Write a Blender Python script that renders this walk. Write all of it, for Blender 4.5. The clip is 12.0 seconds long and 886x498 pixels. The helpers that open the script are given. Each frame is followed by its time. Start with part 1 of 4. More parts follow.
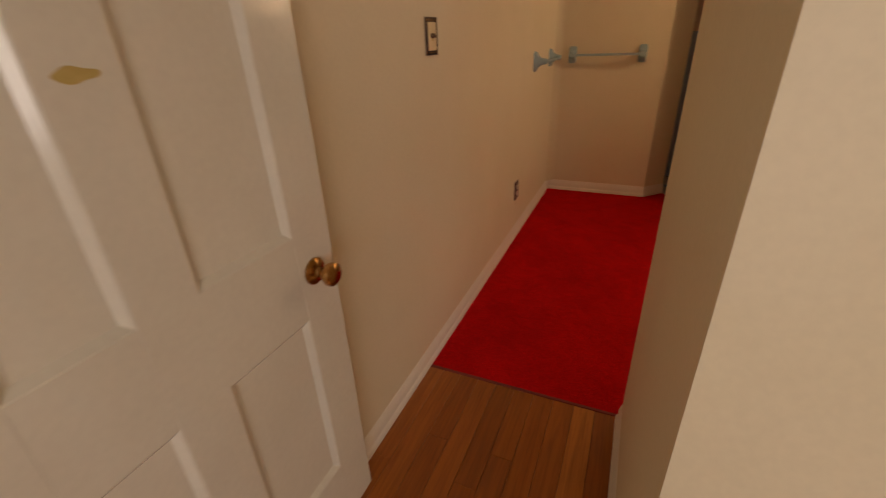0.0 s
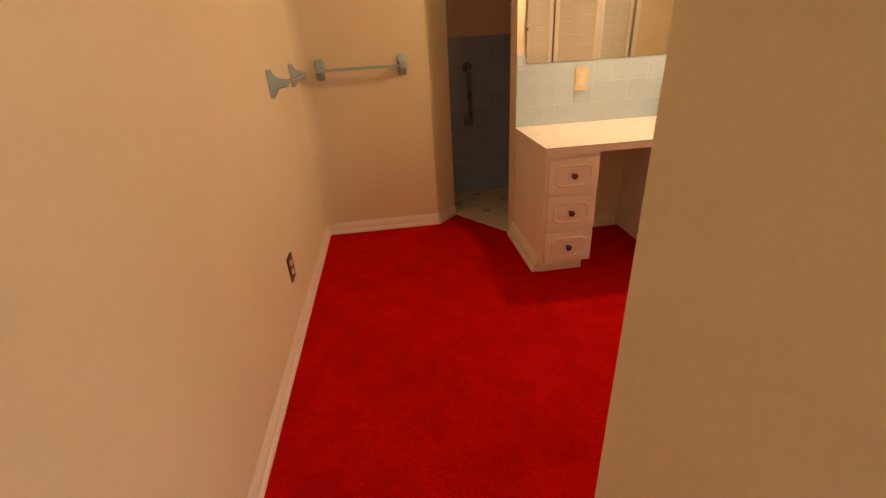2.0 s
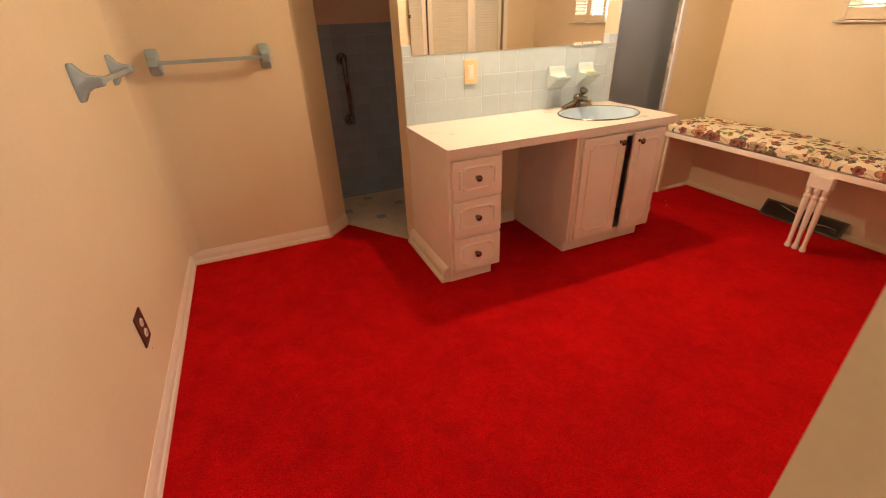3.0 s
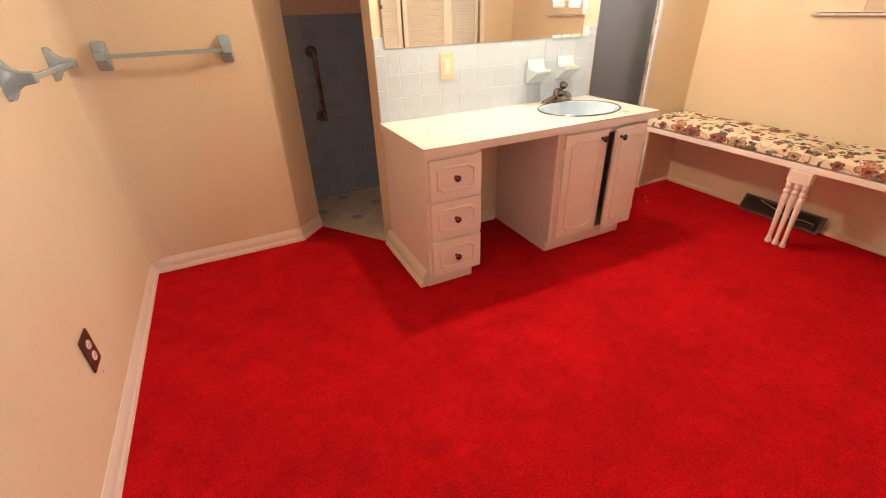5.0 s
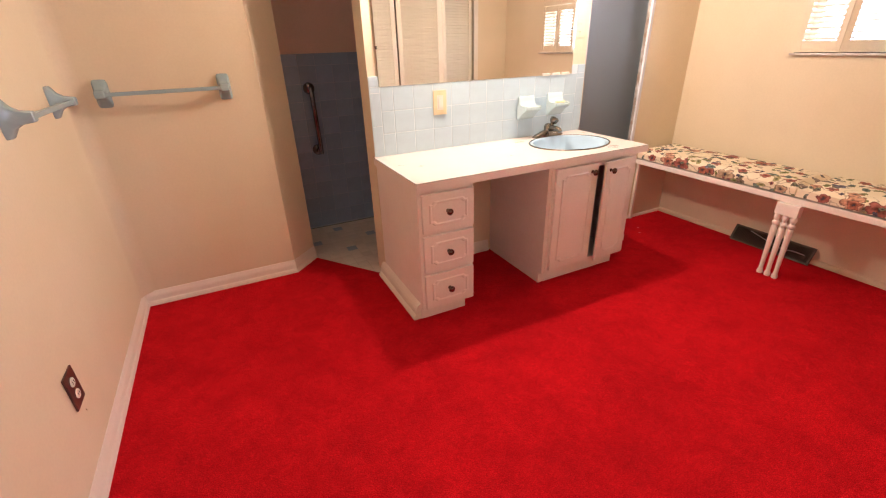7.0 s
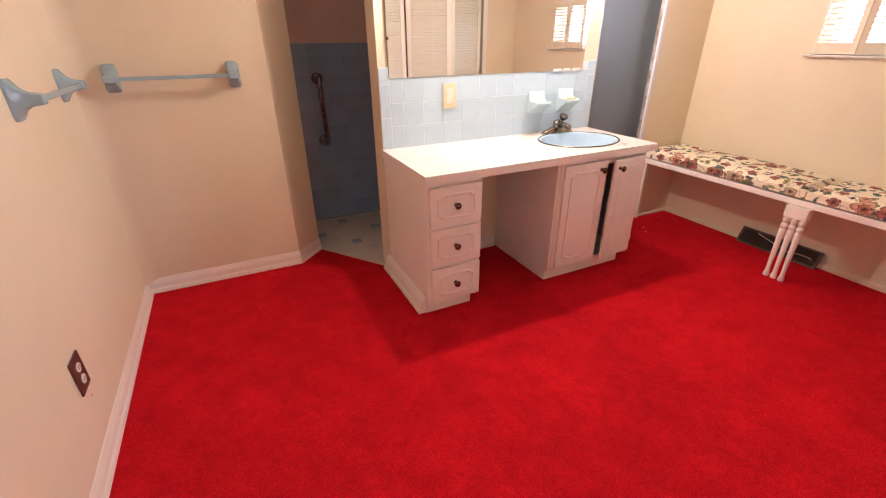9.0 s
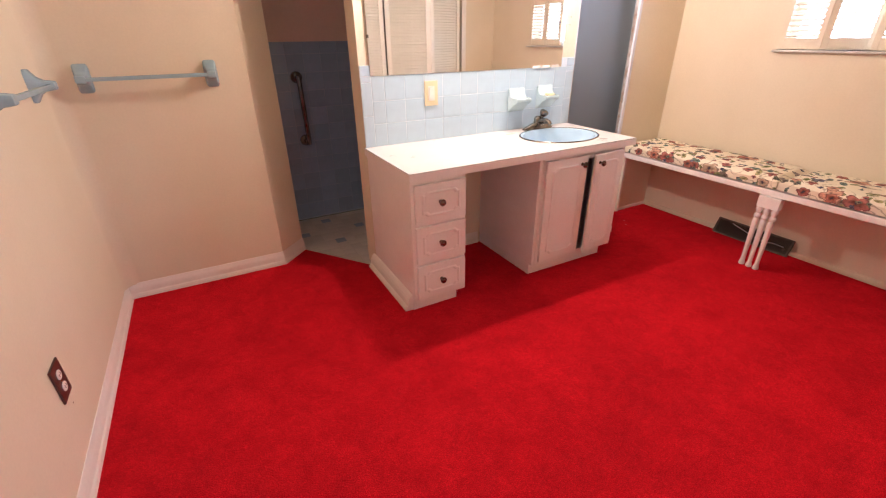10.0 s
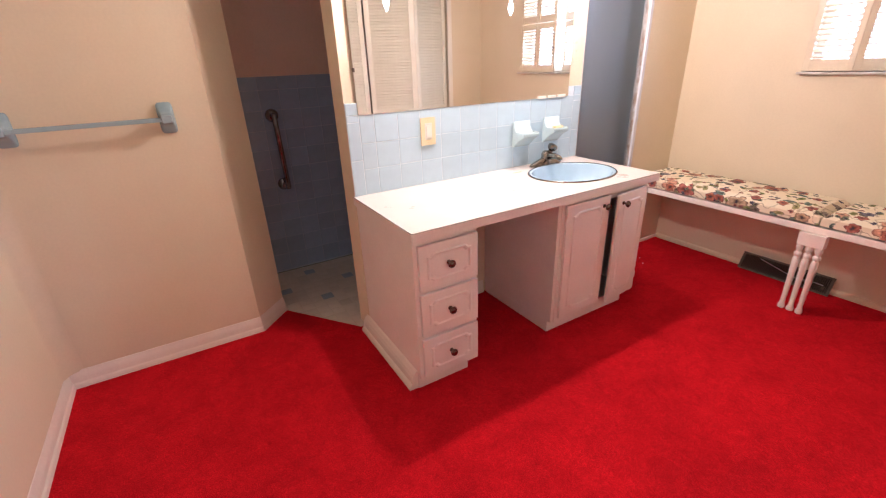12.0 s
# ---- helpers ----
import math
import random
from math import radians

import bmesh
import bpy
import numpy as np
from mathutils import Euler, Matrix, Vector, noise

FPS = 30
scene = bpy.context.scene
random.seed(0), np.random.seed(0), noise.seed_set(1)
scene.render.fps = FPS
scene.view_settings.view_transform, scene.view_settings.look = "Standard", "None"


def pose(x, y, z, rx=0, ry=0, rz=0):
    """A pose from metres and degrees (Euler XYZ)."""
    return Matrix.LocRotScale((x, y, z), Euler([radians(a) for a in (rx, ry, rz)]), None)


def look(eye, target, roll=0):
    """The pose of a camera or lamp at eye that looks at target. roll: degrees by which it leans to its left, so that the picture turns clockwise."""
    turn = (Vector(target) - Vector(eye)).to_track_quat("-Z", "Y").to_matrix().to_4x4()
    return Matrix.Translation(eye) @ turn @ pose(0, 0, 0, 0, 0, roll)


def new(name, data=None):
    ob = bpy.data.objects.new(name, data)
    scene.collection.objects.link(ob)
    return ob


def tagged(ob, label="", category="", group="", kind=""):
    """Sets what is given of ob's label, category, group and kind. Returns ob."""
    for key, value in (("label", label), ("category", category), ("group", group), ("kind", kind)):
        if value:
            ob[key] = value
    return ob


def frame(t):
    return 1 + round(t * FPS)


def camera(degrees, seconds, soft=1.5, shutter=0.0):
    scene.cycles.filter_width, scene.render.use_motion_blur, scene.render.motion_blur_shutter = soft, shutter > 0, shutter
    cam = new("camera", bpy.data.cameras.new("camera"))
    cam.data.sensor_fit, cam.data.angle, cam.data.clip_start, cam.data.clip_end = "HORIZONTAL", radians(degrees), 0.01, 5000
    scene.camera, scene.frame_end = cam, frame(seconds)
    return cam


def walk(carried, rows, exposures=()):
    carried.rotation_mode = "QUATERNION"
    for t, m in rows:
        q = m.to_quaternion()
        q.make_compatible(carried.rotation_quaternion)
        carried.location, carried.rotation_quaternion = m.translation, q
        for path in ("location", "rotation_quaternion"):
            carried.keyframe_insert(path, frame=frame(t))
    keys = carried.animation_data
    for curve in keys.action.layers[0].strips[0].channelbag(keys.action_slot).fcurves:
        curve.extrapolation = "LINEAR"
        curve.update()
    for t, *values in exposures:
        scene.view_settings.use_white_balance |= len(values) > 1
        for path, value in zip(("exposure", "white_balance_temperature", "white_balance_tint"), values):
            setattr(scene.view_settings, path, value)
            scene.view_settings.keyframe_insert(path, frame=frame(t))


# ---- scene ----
cam = camera(92.1, 12.0, soft=1.15, shutter=0.3)
PATH = [
    (0, (0.727, -4.112, 1.365), (-0.017, -2.48, 0.48), -2.4),
    (0.5, (0.592, -3.869, 1.369), (0.335, -2.121, 0.433), 0.8),
    (1, (0.548, -3.668, 1.377), (0.654, -1.881, 0.485), -0.9),
    (1.5, (0.546, -3.378, 1.365), (0.666, -1.596, 0.465), -3.4),
    (2, (0.576, -3.17, 1.362), (0.755, -1.391, 0.466), -3.6),
    (2.5, (0.585, -2.977, 1.332), (1.083, -1.277, 0.403), -1.4),
    (3, (0.564, -2.844, 1.353), (1.240, -1.218, 0.399), -2.2),
    (5, (0.624, -2.746, 1.348), (1.372, -1.172, 0.367), -1.9),
    (5.5, (0.635, -2.753, 1.343), (1.367, -1.177, 0.352), -2.9),
    (6, (0.642, -2.751, 1.34), (1.369, -1.18, 0.338), -3.4),
    (6.5, (0.647, -2.75, 1.354), (1.426, -1.157, 0.428), -2.9),
    (7, (0.648, -2.753, 1.369), (1.437, -1.131, 0.505), -1.8),
    (9, (0.622, -2.732, 1.361), (1.404, -1.118, 0.477), -0.4),
    (9.5, (0.622, -2.734, 1.359), (1.424, -1.135, 0.464), -0.3),
    (10, (0.605, -2.741, 1.356), (1.455, -1.164, 0.466), -0.7),
    (10.5, (0.58, -2.744, 1.351), (1.53, -1.242, 0.434), -0.6),
    (11, (0.568, -2.695, 1.352), (1.576, -1.232, 0.433), 1.7),
    (11.5, (0.642, -2.5, 1.371), (1.631, -0.955, 0.574), -2.5),
    (12, (0.714, -2.333, 1.38), (1.65, -0.757, 0.58), -2.1),
]
EXPOSURES = [(0, -1.71, 8100, 18), (0.5, -1.48, 8600, 19), (1.0, -1.32, 9400, 22), (1.5, -1.14, 9900, 23), (2.0, -0.90, 9000, 22), (2.5, -0.70, 8100, 21), (3.0, -0.50, 7500, 20), (5.0, -0.10, 6250, 20), (6.0, -0.13, 5950, 21), (7.0, -0.13, 5700, 22), (9.5, -0.14, 5280, 24), (12.0, -0.18, 5080, 24)]
walk(cam, [(t, look(eye, target, roll)) for t, eye, target, roll in PATH], EXPOSURES)

# ---- world and large lights ----
world = bpy.data.worlds.new("sky")
scene.world = world
world.use_nodes = True
wn = world.node_tree
sky = wn.nodes.new("ShaderNodeTexSky")
sky.sky_type = "NISHITA"
sky.sun_disc = False
sky.sun_elevation, sky.sun_rotation = radians(48), radians(200)
wn.links.new(sky.outputs["Color"], wn.nodes["Background"].inputs["Color"])
wn.nodes["Background"].inputs["Strength"].default_value = 0.12


def lamp(name, kind, energy, color, m, size=0.1, size_y=None):
    data = bpy.data.lights.new(name, kind)
    data.energy, data.color = energy, color
    if kind == "AREA":
        data.shape = "RECTANGLE"
        data.size, data.size_y = size, size_y or size
    else:
        data.shadow_soft_size = size
    ob = new(name, data)
    ob.matrix_world = m
    return ob


WARM = (1.0, 0.755, 0.49)
BULBS = [(1.748, -0.595, 1.750), (2.540, -0.595, 1.746)]
for bx, by, bz in BULBS:
    lamp("vanity_bulb_light", "POINT", 45.0, WARM, pose(bx, by, bz + 0.065), 0.03)
# daylight in the openings of the two windows
lamp("east_window_daylight", "AREA", 33.0, (0.93, 0.96, 1.0), look((4.16, -1.57, 1.72), (3.0, -1.57, 1.6)), 1.15, 1.0)
lamp("rear_window_daylight", "AREA", 140.0, (0.92, 0.95, 1.0), look((2.0, -6.60, 1.5), (2.0, -5.0, 1.45)), 1.8, 1.2)

# ---- materials ----
def nodes_of(name):
    m = bpy.data.materials.new(name)
    m.use_nodes = True
    t = m.node_tree
    return m, t, t.nodes["Principled BSDF"]


def tex(t, kind, scale, coord, **values):
    n = t.nodes.new(kind)
    n.inputs["Scale"].default_value = scale
    for k, v in values.items():
        n.inputs[k].default_value = v
    t.links.new(coord, n.inputs["Vector"])
    return n


def ramp(t, source, stops, constant=False):
    n = t.nodes.new("ShaderNodeValToRGB")
    if constant:
        n.color_ramp.interpolation = "CONSTANT"
    el = n.color_ramp.elements
    while len(el) < len(stops):
        el.new(0.5)
    for e, (p, c) in zip(el, stops):
        e.position = p
        e.color = (*c, 1) if len(c) == 3 else c
    t.links.new(source, n.inputs["Fac"])
    return n


def mix(t, fac, a, b, mode="MIX"):
    n = t.nodes.new("ShaderNodeMix")
    n.data_type, n.blend_type = "RGBA", mode
    for slot, v in ((0, fac), (6, a), (7, b)):
        if isinstance(v, bpy.types.NodeSocket):
            t.links.new(v, n.inputs[slot])
        else:
            n.inputs[slot].default_value = v if slot == 0 else (*v, 1)
    return n.outputs[2]


def math_node(t, op, a, b=0.0):
    n = t.nodes.new("ShaderNodeMath")
    n.operation = op
    for slot, v in ((0, a), (1, b)):
        if isinstance(v, bpy.types.NodeSocket):
            t.links.new(v, n.inputs[slot])
        else:
            n.inputs[slot].default_value = v
    return n.outputs[0]


def bump(t, bsdf, height, strength, distance):
    n = t.nodes.new("ShaderNodeBump")
    n.inputs["Strength"].default_value, n.inputs["Distance"].default_value = strength, distance
    t.links.new(height, n.inputs["Height"])
    t.links.new(n.outputs["Normal"], bsdf.inputs["Normal"])


def surface(name, low, high, rough, scale=3.0, fine=120.0, relief=0.15, depth=0.002, metal=0.0, piece=0.0, spec=0.5, rough_var=0.08):
    """Two tones mixed by a broad noise, a fine grain, and a relief."""
    m, t, b = nodes_of(name)
    coord = t.nodes.new("ShaderNodeTexCoord").outputs["Object"]
    broad = tex(t, "ShaderNodeTexNoise", scale, coord, Detail=5.0, Roughness=0.6)
    grain = tex(t, "ShaderNodeTexNoise", fine, coord, Detail=3.0)
    shade = ramp(t, broad.outputs["Fac"], [(0.35, low), (0.65, high)]).outputs["Color"]
    speck = ramp(t, grain.outputs["Fac"], [(0.3, (0.96, 0.96, 0.96)), (0.7, (1, 1, 1))]).outputs["Color"]
    color = mix(t, 1.0, shade, speck, "MULTIPLY")
    if piece:
        rand = t.nodes.new("ShaderNodeObjectInfo").outputs["Random"]
        tone = ramp(t, rand, [(0, (1 - piece,) * 3), (1, (1, 1, 1))]).outputs["Color"]
        color = mix(t, 1.0, color, tone, "MULTIPLY")
    t.links.new(color, b.inputs["Base Color"])
    r = math_node(t, "MULTIPLY_ADD", broad.outputs["Fac"], rough_var * 2)
    r.node.inputs[2].default_value = rough - rough_var
    t.links.new(r, b.inputs["Roughness"])
    b.inputs["Metallic"].default_value = metal
    b.inputs["Specular IOR Level"].default_value = spec
    if relief:
        bump(t, b, grain.outputs["Fac"], relief, depth)
    return m


PLASTER = surface("cream_painted_plaster", (0.745, 0.65, 0.475), (0.795, 0.70, 0.53), 0.5, 1.3, 90, 0.03, 0.0004, spec=0.3)
# out of view; coloured darker than the walls to cut bounce and deepen shadows
CEILING = surface("low_bounce_ceiling_paint", (0.42, 0.37, 0.30), (0.48, 0.42, 0.35), 0.8, 1.5, 90, 0.2)
TRIM = surface("cream_gloss_trim", (0.84, 0.80, 0.71), (0.88, 0.84, 0.76), 0.32, 4, 80, 0.12, 0.001)
DOOR_PAINT = surface("off_white_door_paint", (0.76, 0.72, 0.62), (0.81, 0.77, 0.67), 0.16, 3, 70, 0.03, 0.0006, rough_var=0.03)
VANITY = surface("pale_pink_white_vanity_paint", (0.87, 0.80, 0.755), (0.91, 0.84, 0.80), 0.34, 6, 90, 0.05, 0.0006)
INSIDE = surface("dark_cabinet_inside", (0.05, 0.035, 0.025), (0.08, 0.06, 0.04), 0.8)
COUNTER = surface("white_laminate", (0.72, 0.67, 0.62), (0.76, 0.71, 0.66), 0.3, 5, 200, 0.05, 0.0005)
TILE = surface("light_blue_glazed_tile", (0.50, 0.655, 0.765), (0.54, 0.695, 0.80), 0.12, 3, 20, 0.02, 0.001, piece=0.05)
SHOWER_TILE = surface("slate_blue_glazed_tile", (0.30, 0.41, 0.58), (0.35, 0.46, 0.64), 0.2, 5, 30, 0.04, 0.001, piece=0.10)
GROUT = surface("pale_grout", (0.66, 0.76, 0.83), (0.72, 0.81, 0.87), 0.85, 10, 200, 0.3)
GREY_GROUT = surface("grey_grout", (0.38, 0.46, 0.58), (0.44, 0.52, 0.64), 0.85, 10, 200, 0.3)
FLOOR_GROUT = surface("floor_grout", (0.70, 0.65, 0.58), (0.76, 0.70, 0.62), 0.8, 10, 200, 0.2)
FLOOR_TILE = surface("pale_mosaic_tile", (0.78, 0.71, 0.63), (0.84, 0.77, 0.69), 0.4, 8, 80, 0.1, piece=0.12)
FLOOR_TILE_BLUE = surface("blue_mosaic_tile", (0.34, 0.44, 0.54), (0.40, 0.50, 0.60), 0.4, 8, 80, 0.1, piece=0.1)
CERAMIC = surface("grey_blue_ceramic", (0.30, 0.42, 0.47), (0.35, 0.47, 0.52), 0.2, 8, 60, 0.05, 0.0005)
PALE_CERAMIC = surface("pale_aqua_ceramic", (0.48, 0.61, 0.65), (0.54, 0.67, 0.70), 0.15, 8, 60, 0.05, 0.0005)
BASIN = surface("sky_blue_porcelain", (0.44, 0.60, 0.73), (0.49, 0.65, 0.77), 0.12, 6, 60, 0.03, 0.0005)
STEEL = surface("tarnished_chrome", (0.12, 0.105, 0.09), (0.33, 0.30, 0.26), 0.15, 30, 200, 0.05, 0.0005, metal=1.0)
DULL_CHROME = surface("dull_chrome", (0.24, 0.26, 0.29), (0.46, 0.49, 0.53), 0.13, 20, 200, 0.02, 0.0005, metal=1.0)
CHROME = surface("polished_chrome", (0.70, 0.70, 0.70), (0.80, 0.80, 0.80), 0.12, 20, 200, 0.02, 0.0005, metal=1.0)
BRONZE = surface("antique_bronze", (0.10, 0.07, 0.055), (0.24, 0.18, 0.15), 0.19, 40, 200, 0.15, 0.0005, metal=0.9)
BRASS = surface("aged_brass", (0.40, 0.20, 0.07), (0.55, 0.30, 0.11), 0.25, 30, 200, 0.06, 0.0005, metal=1.0)
ALU = surface("brushed_aluminium", (0.60, 0.60, 0.60), (0.74, 0.73, 0.71), 0.35, 12, 300, 0.1, 0.0005, metal=0.9)
WORN_ALU = surface("worn_painted_aluminium", (0.34, 0.24, 0.17), (0.74, 0.72, 0.72), 0.4, 9, 200, 0.2, 0.0008, metal=0.4)
# bluish daylight on the nook wall's end, put into a colour
DAYLIT_EDGE = surface("daylit_blue_white_edge", (0.70, 0.73, 0.80), (0.80, 0.82, 0.86), 0.4, 8, 120, 0.1, 0.0006)
BROWN_PLATE = surface("brown_bakelite", (0.060, 0.030, 0.022), (0.085, 0.042, 0.030), 0.3, 20, 200, 0.05)
IVORY = surface("ivory_plastic", (0.74, 0.60, 0.36), (0.80, 0.66, 0.42), 0.35, 20, 200, 0.03)
WHITE_PLASTIC = surface("white_plastic", (0.76, 0.73, 0.66), (0.82, 0.79, 0.72), 0.35, 20, 200, 0.03)
LOUVER = surface("ivory_louver_paint", (0.82, 0.79, 0.67), (0.87, 0.84, 0.72), 0.42, 5, 80, 0.1, 0.001)
SHUTTER = surface("cream_shutter_paint", (0.72, 0.62, 0.46), (0.78, 0.69, 0.52), 0.42, 5, 80, 0.1, 0.001)
SILL = surface("grey_marble_sill", (0.46, 0.42, 0.38), (0.66, 0.62, 0.57), 0.3, 14, 90, 0.1)
IRON = surface("dusty_iron", (0.07, 0.055, 0.042), (0.15, 0.12, 0.09), 0.6, 25, 200, 0.3, metal=0.4)
DARK = surface("dark_duct", (0.012, 0.01, 0.009), (0.02, 0.017, 0.015), 0.9)
SOAP = surface("yellow_soap", (0.74, 0.66, 0.36), (0.78, 0.71, 0.42), 0.5, 30, 200, 0.1)
BLACK = surface("dark_slot", (0.015, 0.012, 0.01), (0.02, 0.017, 0.015), 0.7)
STAIN = surface("yellowed_varnish", (0.55, 0.40, 0.13), (0.62, 0.47, 0.18), 0.5, 30, 120, 0.2)
# red light bounced off the carpet is put into this pinkish wall colour
SHOWER_BOUNCE_PAINT = surface("carpet_bounce_shower_paint", (0.76, 0.57, 0.46), (0.82, 0.62, 0.51), 0.5, 1.3, 90, 0.05, 0.0006, spec=0.3)
# wall plaster darkened to stand for the closet's shade
CLOSET = surface("shaded_closet_plaster", (0.30, 0.26, 0.20), (0.36, 0.31, 0.24), 0.8, 3, 60, 0.2)


def carpet_material():
    m, t, b = nodes_of("red_carpet_pile")
    coord = t.nodes.new("ShaderNodeTexCoord").outputs["Object"]
    broad = tex(t, "ShaderNodeTexNoise", 2.2, coord, Detail=6.0, Roughness=0.65)
    tread = tex(t, "ShaderNodeTexNoise", 9.0, coord, Detail=5.0, Roughness=0.7, Distortion=0.6)
    fibre = tex(t, "ShaderNodeTexNoise", 260.0, coord, Detail=2.0)
    tuft = tex(t, "ShaderNodeTexVoronoi", 190.0, coord)
    color = ramp(t, broad.outputs["Fac"], [(0.3, (0.58, 0.0090, 0.0120)), (0.7, (0.75, 0.0115, 0.0150))]).outputs["Color"]
    worn = ramp(t, tread.outputs["Fac"], [(0.32, (0.84, 0.84, 0.84)), (0.58, (1, 1, 1))]).outputs["Color"]
    color = mix(t, 1.0, color, worn, "MULTIPLY")
    fine = ramp(t, fibre.outputs["Fac"], [(0.28, (0.52, 0.52, 0.52)), (0.72, (1.27, 1.27, 1.27))]).outputs["Color"]
    color = mix(t, 1.0, color, fine, "MULTIPLY")
    t.links.new(color, b.inputs["Base Color"])
    b.inputs["Roughness"].default_value = 0.95
    b.inputs["Specular IOR Level"].default_value = 0.03
    clump = tex(t, "ShaderNodeTexNoise", 75.0, coord, Detail=3.0, Roughness=0.7)
    shag = ramp(t, clump.outputs["Fac"], [(0.3, (0.80, 0.80, 0.80)), (0.7, (1.10, 1.10, 1.10))]).outputs["Color"]
    nap = tex(t, "ShaderNodeTexNoise", 26.0, coord, Detail=4.0, Roughness=0.7)
    brushed = ramp(t, nap.outputs["Fac"], [(0.35, (0.91, 0.91, 0.91)), (0.62, (1.03, 1.03, 1.03))]).outputs["Color"]
    color = mix(t, 1.0, color, brushed, "MULTIPLY")
    t.links.new(mix(t, 1.0, color, shag, "MULTIPLY"), b.inputs["Base Color"])
    h = math_node(t, "ADD", fibre.outputs["Fac"], tuft.outputs["Distance"])
    bump(t, b, h, 0.6, 0.006)
    return m


def oak_material():
    m, t, b = nodes_of("varnished_oak_strip")
    tc = t.nodes.new("ShaderNodeTexCoord").outputs["Object"]
    info = t.nodes.new("ShaderNodeObjectInfo").outputs["Random"]
    shift = t.nodes.new("ShaderNodeCombineXYZ")
    t.links.new(math_node(t, "MULTIPLY", info, 37.0), shift.inputs["Z"])
    add = t.nodes.new("ShaderNodeVectorMath")
    t.links.new(tc, add.inputs[0])
    t.links.new(shift.outputs[0], add.inputs[1])
    stretch = t.nodes.new("ShaderNodeMapping")
    stretch.inputs["Scale"].default_value = (30, 1.6, 1)
    t.links.new(add.outputs[0], stretch.inputs["Vector"])
    grain = tex(t, "ShaderNodeTexNoise", 2.2, stretch.outputs[0], Detail=7.0, Roughness=0.65, Distortion=0.4)
    tone = ramp(t, info, [(0, (0.27, 0.070, 0.010)), (0.45, (0.35, 0.095, 0.014)), (0.8, (0.40, 0.12, 0.020)), (1, (0.56, 0.20, 0.040))]).outputs["Color"]
    dark = ramp(t, grain.outputs["Fac"], [(0.3, (0.6, 0.55, 0.5)), (0.6, (1, 1, 1))]).outputs["Color"]
    t.links.new(mix(t, 1.0, tone, dark, "MULTIPLY"), b.inputs["Base Color"])
    b.inputs["Roughness"].default_value = 0.32
    bump(t, b, grain.outputs["Fac"], 0.12, 0.001)
    return m


